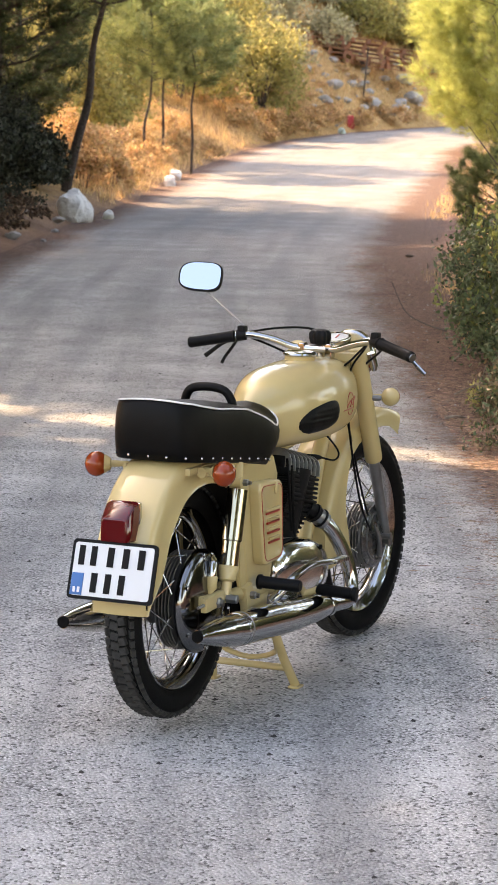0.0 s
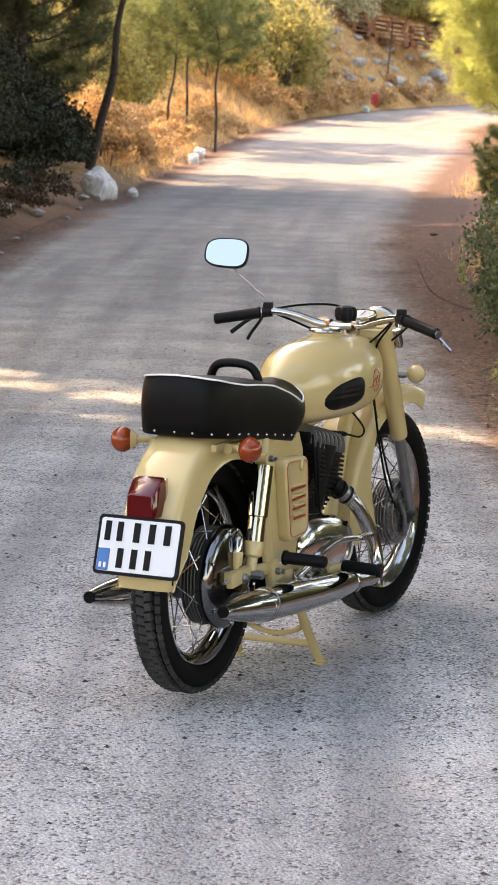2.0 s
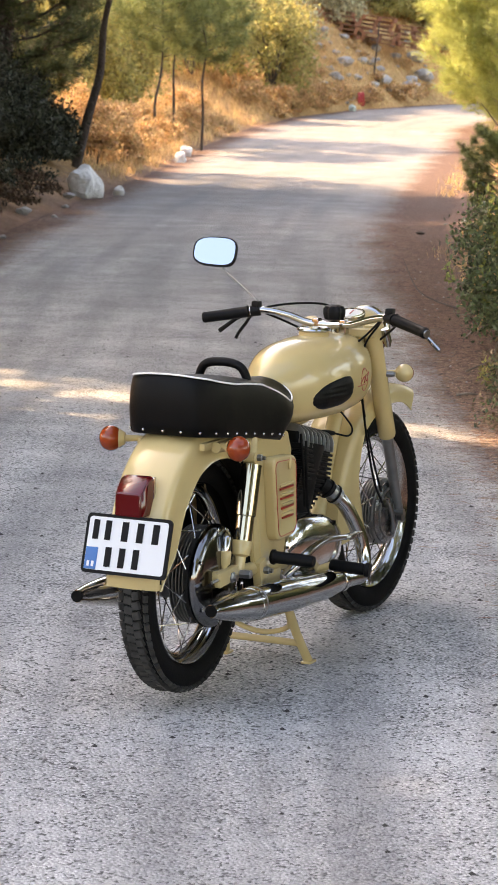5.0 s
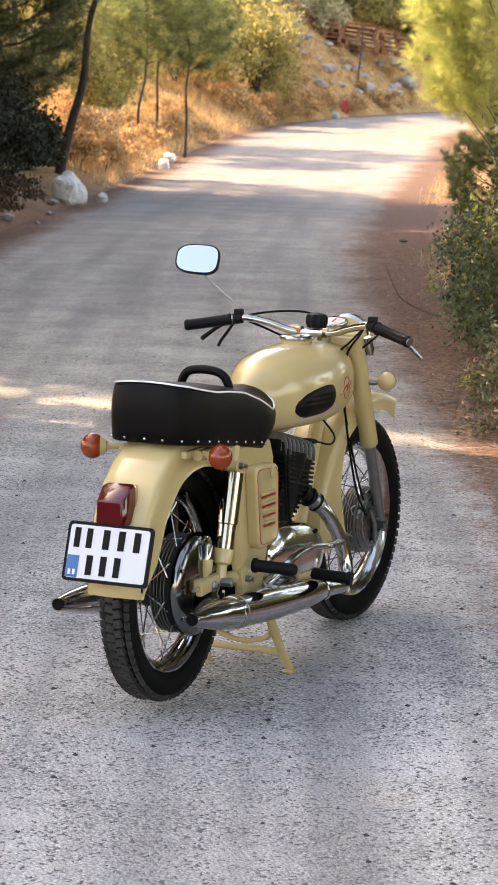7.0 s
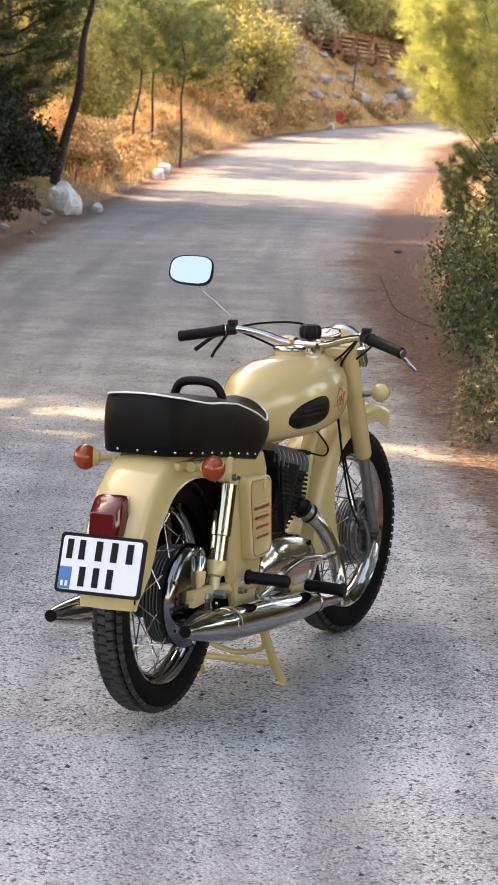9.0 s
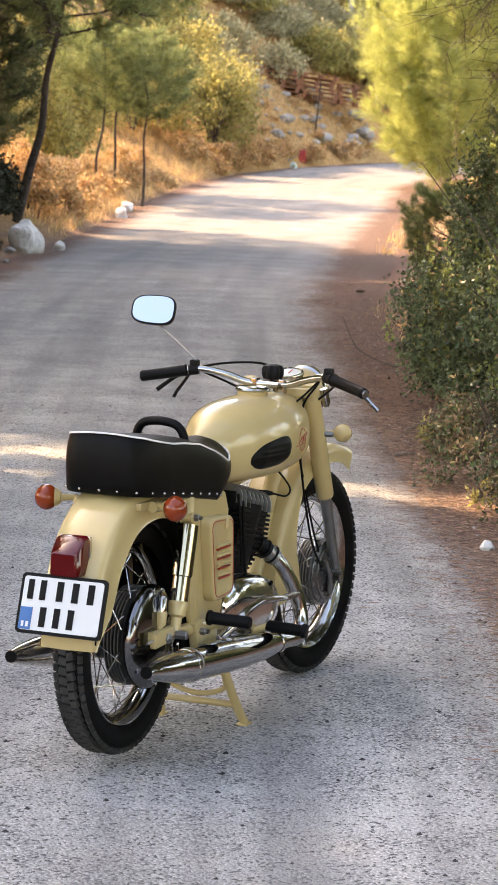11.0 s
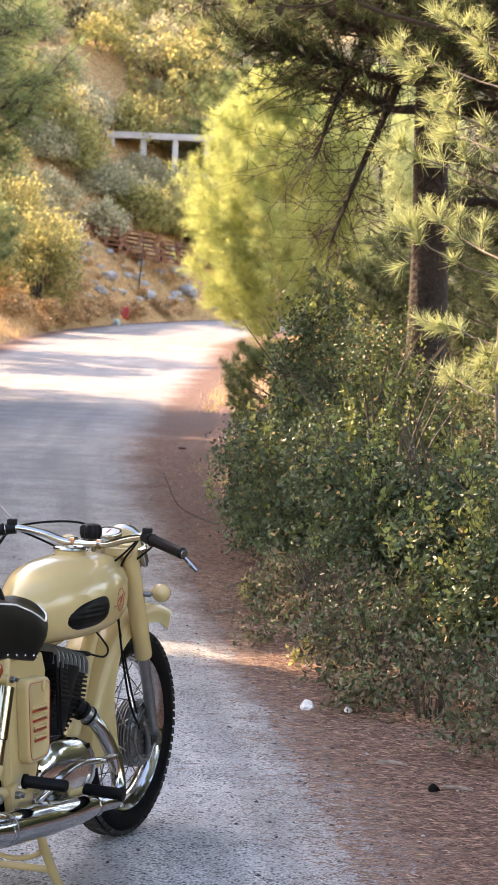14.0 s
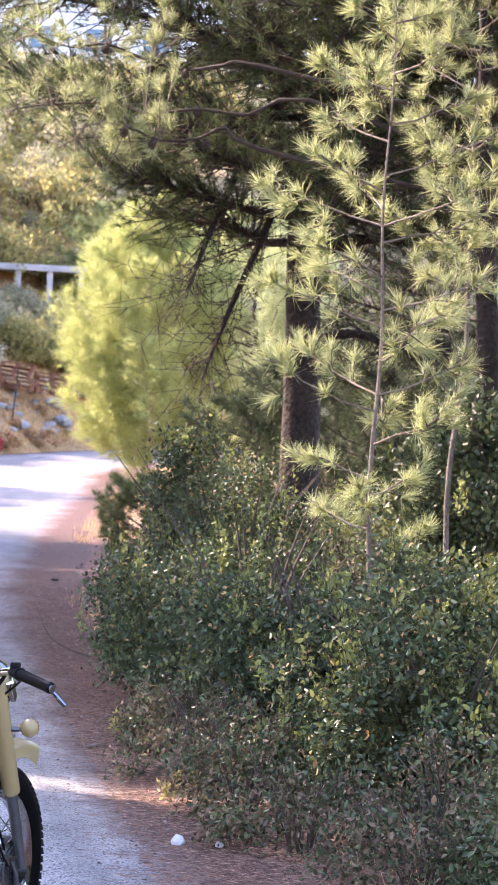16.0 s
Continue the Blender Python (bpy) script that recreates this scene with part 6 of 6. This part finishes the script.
# ---- far end: bank, rubble, pallets, hillside ----
for k, (s, v, z) in enumerate(((77, -2.9, 0.25), (79, -3.2, 0.34), (80.5, -3.0, 0.30), (82, -3.3, 0.4), (76, -3.4, 0.25), (78, -3.8, 0.28), (84, -3.0, 0.34), (75, -2.8, 0.18), (80, -3.8, 0.3), (83, -3.9, 0.34))):
    stone("rubble_rock", "grey limestone boulder in the rubble bank", bank(s, v), z, GREY_ROCK, 20 + k, squash=(1, 0.9, 0.6))
for k in range(64):
    s, v = 74.5 + (k * 2.63) % 11.5, -2.7 - (k * 0.77) % 2.2
    stone("rubble_rock", "grey limestone boulder in the rubble bank", bank(s, v), 0.07 + 0.15 * ((k * 0.618) % 1) ** 2, GREY_ROCK, 40 + k, squash=(1, 0.9, 0.6))
PALLET = material("weathered_pallet_wood", (0.36, 0.15, 0.075), 0.85, second=(0.18, 0.08, 0.045), grain=12, bump=0.4, bump_scale=30)
def make_pallet():
    pal = tagged(new("wooden_pallet"), "weathered red-brown wooden pallet in a leaning stack", "pallet", "stacked pallets")
    for k in range(7):
        part("deck_board", block(B(), (1.2, 0.10, 0.022), Matrix.Translation((0, -0.35 + k * 0.1167, 0.133)), 0.002), PALLET, pal, smoothing=False)
    for y in (-0.36, 0, 0.36):
        part("bottom_board", block(B(), (1.2, 0.10, 0.022), Matrix.Translation((0, y, 0.011)), 0.002), PALLET, pal, smoothing=False)
        for x in (-0.54, 0, 0.54):
            part("spacer", block(B(), (0.12, 0.10, 0.100), Matrix.Translation((x, y, 0.072)), 0.002), PALLET, pal, smoothing=False)
    return pal
first = make_pallet()
for col in range(4):
    for k in range(6 - (col == 3)):
        if col == 0 and k == 0:
            continue
        x, y = at_road(81.0 + 0.25 * col, 1.6 + 1.3 * col)
        copy_thing(first, pose(x + RNG.normal() * 0.04, y + RNG.normal() * 0.04, 3.35 - 0.16 * col + 0.150 * k, RNG.normal() * 1.2, 7 + RNG.normal() * 1.5, 24 + RNG.normal() * 4))
x, y = at_road(81.0, 1.6)
first.matrix_basis = pose(x, y, 3.35, 0, 7, 24)
RED_CLOTH = material("red_plastic", (0.42, 0.02, 0.02), 0.5, vary=0.3, grain=6)
stone("red_sheet", "crumpled red plastic sheet on the dry bank", bank(75.4, -2.66), 0.26, RED_CLOTH, 3, "plastic sheet", (0.55, 0.4, 0.95))
stone("pale_sack", "pale grey-green plastic sack beside the road", bank(73.5, -2.35), 0.15, material("pale_plastic", (0.45, 0.55, 0.50), 0.6, vary=0.2, grain=8), 9, "sack", (0.9, 0.7, 0.9))
bm = tube(B(), [bank(79.0, -3.4) + Vector((0, 0, -0.1)), bank(79.0, -3.3) + Vector((0, 0, 1.9))], [0.03, 0.025], 6)
tagged(part("leaning_post", bm, BARK), "thin leaning wooden post on the bank", "post")
for k, (s, v, r, h) in enumerate(((68, -2.9, 0.7, 0.7), (70, -2.8, 0.5, 0.55), (72, -2.75, 0.6, 0.6), (74, -2.8, 0.5, 0.6), (67, -3.6, 0.8, 0.9), (71, -3.4, 0.9, 0.8), (76, -2.7, 0.6, 0.5), (73.5, -3.5, 0.9, 0.8), (65.5, -3.2, 0.5, 0.6), (79, -2.7, 0.6, 0.6))):
    tagged(make_shrub("dry_shrub", "dry orange-tan shrub on the sunlit bank", bank(s, v), r, h, 2200, 0.09, DRY_LEAF, 8, 22), group="dry bank shrubs")
protos = [make_shrub("hillside_shrub", "grey-green shrub on the hillside", spot(90, -10), 2.1, 3.0, 3600, 0.24, LEAF_GREY, 6, 60), make_shrub("hillside_shrub", "olive-green shrub on the hillside", spot(93, -13), 2.2, 3.2, 3600, 0.24, LEAF_OLIVE, 6, 60),
          make_pine("pine on the far hillside", spot(100, -8), 8.5, 0.15, 0.06, 3.0, 36, 60, 8, 0.40, 0.055, NEEDLE, fullness=1.2, upward=0.2, twigs=False), make_pine("dark pine on the far hillside", spot(108, 3), 8.5, 0.15, 0.06, 3.0, 36, 60, 8, 0.40, 0.055, NEEDLE, fullness=1.2, upward=0.2, twigs=False)]
for o in protos:
    tagged(o, group="hillside plants")
hr = random.Random(5)


def hides_shelter(s, w, tall):
    """Whether a plant here would hide the shelter from the camera."""
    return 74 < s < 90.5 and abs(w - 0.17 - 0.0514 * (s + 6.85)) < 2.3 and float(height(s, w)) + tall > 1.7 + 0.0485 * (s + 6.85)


for i in range(46):
    s = 85 + 75 * (i / 46) + hr.uniform(-2, 2)
    w = hr.uniform(-16, 22) * (0.5 + s / 200)
    if i % 6 in (2, 4) and s > 105 and w > 0:
        w = -w - 3
    if along(s, w) > -3.5 or (110 < s < 127 and 3 < w < 10.5):
        w = -abs(w) * 0.8 - 2
    turn, k = hr.uniform(0, 6.28), hr.uniform(0.7, 1.15)
    if hides_shelter(s, w, 3 * k if i % 6 not in (2, 4) else 8):
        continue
    o = copy_thing(protos[(0, 1, 2, 0, 3, 1)[i % 6]], Matrix.Translation(spot(s, w) - Vector((0, 0, 0.1))) @ Matrix.Rotation(turn, 4, "Z"))
    o.scale = (k, k, k)
for i in range(44):
    s, w, k = 84 + i * 0.8, -7 + (i * 5.77) % 19, hr.uniform(0.3, 0.62)
    if along(s, w) < -5 and not (112 < s < 127 and 4 < w < 10) and not hides_shelter(s, w, 3 * k):
        o = copy_thing(protos[i % 2], Matrix.Translation(spot(s, w) - Vector((0, 0, 0.1))) @ Matrix.Rotation(s * 7, 4, "Z"))
        o.scale = (k, k, k)
for i in range(42):
    s, v, k = 76 + (i * 3.7) % 25, -4.6 - (i * 2.31) % 8.5, hr.uniform(0.35, 0.75)
    # shrunk where it would hide the shelter from the camera
    if hides_shelter(s, float(across(s, v)), 3 * k):
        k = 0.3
    o = copy_thing(protos[(0, 1, 0)[i % 3]], Matrix.Translation(bank(s, v) - Vector((0, 0, 0.1))) @ Matrix.Rotation(i * 1.9, 4, "Z"))
    o.scale = (k, k, k)
for s, w, k, j in ((86, 3.0, 0.8, 0), (87, 6.0, 0.8, 0), (85.5, 0.0, 0.9, 1), (90, 8.5, 0.9, 0), (94, 6.0, 1.0, 1), (98, 2.0, 1.0, 0), (102, 8.0, 1.0, 0), (106, 6.5, 0.9, 1), (75, -5.5, 1.0, 1), (79, -3.0, 0.9, 1), (112, 5.5, 0.7, 0), (118, 8, 0.6, 0)):
    if hides_shelter(s, w, 3 * k):
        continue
    o = copy_thing(protos[j], Matrix.Translation(spot(s, w) - Vector((0, 0, 0.1))) @ Matrix.Rotation(s, 4, "Z"))
    o.scale = (k, k, k)

for i in range(22):
    s, w, k = 129 + (i * 1.37) % 13, 1.5 + (i * 4.1) % 13, hr.uniform(0.6, 1.0)
    o = copy_thing(protos[i % 2], Matrix.Translation(spot(s, w) - Vector((0, 0, 0.1))) @ Matrix.Rotation(i * 2.1, 4, "Z"))
    o.scale = (k, k, k)
for i in range(20):
    s, w = 84.3 + (i * 1.37) % 4.6, 0.8 + (i * 2.7) % 8.5
    k = hr.uniform(0.42, 0.60)
    o = copy_thing(protos[(0, 0, 1)[i % 3]], Matrix.Translation(spot(s, w) - Vector((0, 0, 0.1))) @ Matrix.Rotation(i * 1.7, 4, "Z"))
    o.scale = (k, k, k)
for w, k in ((4.2, 0.34), (5.0, 0.44), (5.8, 0.58), (6.6, 0.72), (7.4, 0.80), (4.6, 0.40)):
    o = copy_thing(protos[0], Matrix.Translation(spot(88.6, w) - Vector((0, 0, 0.1))) @ Matrix.Rotation(w * 3, 4, "Z"))
    o.scale = (k * 0.9, k * 0.9, k)
clump = tagged(make_shrub("dry_shrub", "dry orange-tan shrub on the sunlit bank", bank(69, -2.75), 0.42, 0.42, 900, 0.09, DRY_LEAF, 6, 12), group="dry bank shrubs")
for i in range(40):
    s, v, k = 66 + (i * 2.9) % 19, -2.62 - (i * 0.41) % 1.9, hr.uniform(0.45, 1.1)
    o = copy_thing(clump, Matrix.Translation(bank(s, v) - Vector((0, 0, 0.03))) @ Matrix.Rotation(i * 2.3, 4, "Z"))
    o.scale = (k, k, k * 0.9)
CONCRETE = material("pale_concrete", (0.46, 0.43, 0.40), 0.85, second=(0.30, 0.28, 0.26), grain=1.5)
PLASTER = material("white_plaster", (0.80, 0.80, 0.80), 0.8, vary=0.12, grain=1.0)
PANE = material("dark_blue_pane", (0.05, 0.11, 0.17), 0.08, coat=0.5)
hut = tagged(new("flat_roofed_shelter"), "pale concrete flat-roofed shelter on the hillside", "shelter")
hx, hy = at_road(90.5, 5.1)
hut.matrix_basis = pose(hx, hy, 6.0, 0, 0, 23.5)
part("roof_slab", block(B(), (4.0, 2.6, 0.24), Matrix.Translation((0, 0, 1.75)), 0.02), CONCRETE, hut)
part("back_wall", block(B(), (3.9, 0.22, 2.9), Matrix.Translation((0, 1.15, 0.18)), 0.02), CONCRETE, hut)
for x in (-1.8, -0.6, 0.6, 1.8):
    part("pillar", block(B(), (0.22, 0.22, 2.8), Matrix.Translation((x, -1.1, 0.23)), 0.02), CONCRETE, hut)
house = tagged(new("apartment_building"), "white plastered apartment building above the trees", "building")
hx, hy = at_road(152, 13.5)
house.matrix_basis = pose(hx, hy, 16.0, 0, 0, 26)
part("wall", block(B(), (22, 10, 18), Matrix.Translation((0, 5, 4.0)), 0.05), PLASTER, house)
part("roof", block(B(), (22.8, 10.8, 0.4), Matrix.Translation((0, 5, 13.2)), 0.04), CONCRETE, house)
for j in range(4):
    for i in range(6):
        win = part("window", block(B(), (1.9, 0.16, 1.7), Matrix.Translation((-9 + i * 3.6, -0.02, 1.0 + j * 3.0)), 0.02), PLASTER, house)
        part("pane", block(B(), (1.6, 0.06, 1.4), Matrix.Translation((-9 + i * 3.6, -0.12, 1.0 + j * 3.0))), PANE, win, "dark blue pane", smoothing=False)

# ---- dry grass, litter, grit ----
def blades(n, sr, wr, length, width, mat, name, label, clump=6, veer=False):
    s = RNG.uniform(*sr, n // clump)
    w = RNG.uniform(*wr, n // clump)
    w = across(s, w) if wr[0] < 0 or veer else w
    s, w = np.repeat(s, clump) + RNG.normal(0, 0.06, n // clump * clump), np.repeat(w, clump) + RNG.normal(0, 0.06, n // clump * clump)
    z = height(s, w)
    at = np.stack([s * UX + w * UY, s * UY - w * UX, z], -1)
    d = unit(RNG.normal(size=at.shape) * 0.35 + np.array([0, 0, 1]))
    sd = unit(np.cross(d, RNG.normal(size=at.shape))) * width / 2
    ln = length * RNG.uniform(0.4, 1.3, (len(at), 1))
    p = np.stack([at - sd, at + sd, at + d * ln], 1).reshape(-1, 3)
    ob = new(name, raw_mesh(name, p, np.arange(len(at) * 3).reshape(-1, 3), mat))
    return tagged(ob, label, "grass", kind="stuff")


blades(36000, (33, 66), (-9, -2.6), 0.32, 0.012, STRAW, "dry_grass", "dry orange straw grass on the sunlit bank")
blades(14000, (66, 92), (-7, -2.6), 0.4, 0.018, STRAW, "dry_grass", "dry straw grass on the far bank")
blades(9000, (31, 66), (1.7, 4.5), 0.18, 0.010, STRAW, "dry_grass", "dry straw grass on the far verge", 8, True)
blades(2500, (2, 20), (2.0, 3.2), 0.16, 0.004, STRAW, "dry_grass", "sparse dry grass at the hedge foot")


def scatter(name, n, sr, wr, size, mat, label, flat=0.35, cat="grit", slim=1.0, fade=0):
    """Small loose pieces: little four-sided chips lying on the ground."""
    s, v = RNG.uniform(*sr, n), RNG.uniform(*wr, n)
    if fade:
        v = fade * (1.80 + RNG.normal(0, 0.18, n)) - 0.5 + fade * RNG.exponential(0.25, n)
    w = across(s, v)
    c = np.stack([s * UX + w * UY, s * UY - w * UX, height(s, w) + 0.003], -1)
    a = RNG.uniform(0, 6.28, n)
    k = size * RNG.uniform(0.4, 1.5, n)
    ex = np.stack([np.cos(a) * k, np.sin(a) * k, 0 * k], -1)
    ey = np.stack([-np.sin(a) * k * slim, np.cos(a) * k * slim, 0 * k], -1)
    up = np.stack([0 * k, 0 * k, k * flat], -1)
    p = np.stack([c - ex, c - ey * 0.8, c + ex, c + ey, c + up + ex * 0.2], 1).reshape(-1, 3)
    b = np.arange(n)[:, None] * 5
    f = np.concatenate([b + np.array([[0, 1, 4]]), b + np.array([[1, 2, 4]]), b + np.array([[2, 3, 4]]), b + np.array([[3, 0, 4]])])
    return tagged(new(name, raw_mesh(name, p, f, mat)), label, cat, kind="stuff")


GRIT = material("road_grit", (0.30, 0.29, 0.28), 0.8, islands=0.5)
DARK_GRIT = material("dark_crumb", (0.03, 0.028, 0.026), 0.8, islands=0.4)
NEEDLE_PALE = material("pale_fallen_needles", (0.33, 0.205, 0.140), 0.8, islands=0.4)
NEEDLE_DEAD = material("fallen_needles", (0.205, 0.118, 0.080), 0.8, islands=0.45)
scatter("grit", 16000, (-7, 14), (-2.0, 1.2), 0.0045, GRIT, "pale loose grit on the asphalt", 0.6)
scatter("dark_crumbs", 700, (-7, 10), (-2.0, 1.2), 0.008, DARK_GRIT, "dark crumbs and cone scales on the asphalt", 0.6)
scatter("fallen_needles", 22000, (0, 24), (0.9, 3.0), 0.032, NEEDLE_DEAD, "brown fallen pine needles on the verge", 0.05, "needles", 0.030, 1)
scatter("fallen_needles", 40000, (0.5, 12), (1.25, 2.9), 0.024, NEEDLE_DEAD, "brown fallen pine needles on the verge", 0.10, "needles", 0.030)
scatter("fallen_needles", 16000, (0.0, 9), (1.25, 2.9), 0.022, NEEDLE_PALE, "pale dry pine needles on the verge", 0.12, "needles", 0.030)
scatter("bark_crumbs", 1500, (0.5, 14), (1.2, 2.8), 0.010, CONE, "dark bark crumbs and cone scales on the verge", 0.5, "litter", 0.6)
scatter("fallen_needles", 12000, (4, 32), (-3.2, -1.5), 0.036, NEEDLE_DEAD, "brown fallen pine needles on the verge", 0.05, "needles", 0.035, -1)
scatter("verge_stones", 420, (0, 22), (1.1, 2.6), 0.008, GRIT, "small pale stones on the verge", 0.7)

# ---- unseen trees added outside the view, to shade the road and darken reflections ----
RNG = np.random.default_rng(23)
shade = make_pine("broad unseen pine added to shade the road", spot(8.4, -8.2), 9.5, 0.2, 0.22, 3.7, 60, 85, 7, 0.28, 0.068, NEEDLE, fullness=1.25, upward=0.12, twigs=False)
for s, w, a, k in ((6.1, -5.5, 200, 0.95), (4.9, -11.2, 260, 1.4), (16.0, -5.9, 320, 0.9), (21.0, -5.6, 60, 0.85), (18.0, -8.6, 100, 0.95), (22.5, -7.4, 230, 0.95), (28, -10, 300, 1.1), (8, -12.5, 20, 1.2), (21, -12.5, 80, 1.2), (35, -9.0, 140, 1.0), (2.0, -14.5, 170, 1.5), (5.0, 10.5, 190, 1.3), (-13.5, 4.5, 130, 1.25), (-19, 6, 120, 1.25), (-17, 12, 165, 1.2), (-10, 15, 210, 1.2), (-3, 16, 255, 1.2), (4, 15.5, 300, 1.1), (8.0, 8.6, 200, 1.1), (18.8, -4.8, 10, 0.8), (24.5, -5.4, 150, 0.85)):
    o = copy_thing(shade, Matrix.Translation(spot(s, w)) @ Matrix.Rotation(radians(a), 4, "Z"))
    o.scale = (k, k, k)
# added copies squeezed thin to narrow the sun gap on the road
o = copy_thing(shade, Matrix.Translation(spot(13.2, -6.0)) @ Matrix.Rotation(1.0, 4, "Z"))
o.scale = (0.36, 0.36, 1.05)
o = copy_thing(shade, Matrix.Translation(spot(9.5, -6.2)))
o.scale = (0.4, 0.4, 1.0)
# unseen high crowns added to cut sky light on mid-road and verge
tall = make_pine("tall unseen pine added to shade the road from above", spot(12.0, 6.9), 12.5, 0.2, 0.60, 5.2, 70, 90, 8, 0.30, 0.07, NEEDLE, lean=(-3.6, -1.6), fullness=1.3, upward=0.12, shape="full", twigs=False)
copy_thing(tall, Matrix.Translation(spot(6.8, 6.6)))
copy_thing(tall, Matrix.Translation(spot(17.5, 7.6)))
# unseen, added to split a broad sun patch into streaks
make_pine("thin unseen pine added to break up sun on the road", spot(11.6, -6.9), 7.5, 0.07, 0.45, 1.1, 20, 12, 10, 0.24, 0.04, NEEDLE, fullness=1.0, upward=0.1, twigs=False)
# another squeezed copy, added to shade the sunlit part of the hedge
o = copy_thing(shade, Matrix.Translation(spot(11.2, -3.7)) @ Matrix.Rotation(2.0, 4, "Z"))
o.scale = (0.27, 0.27, 0.95)
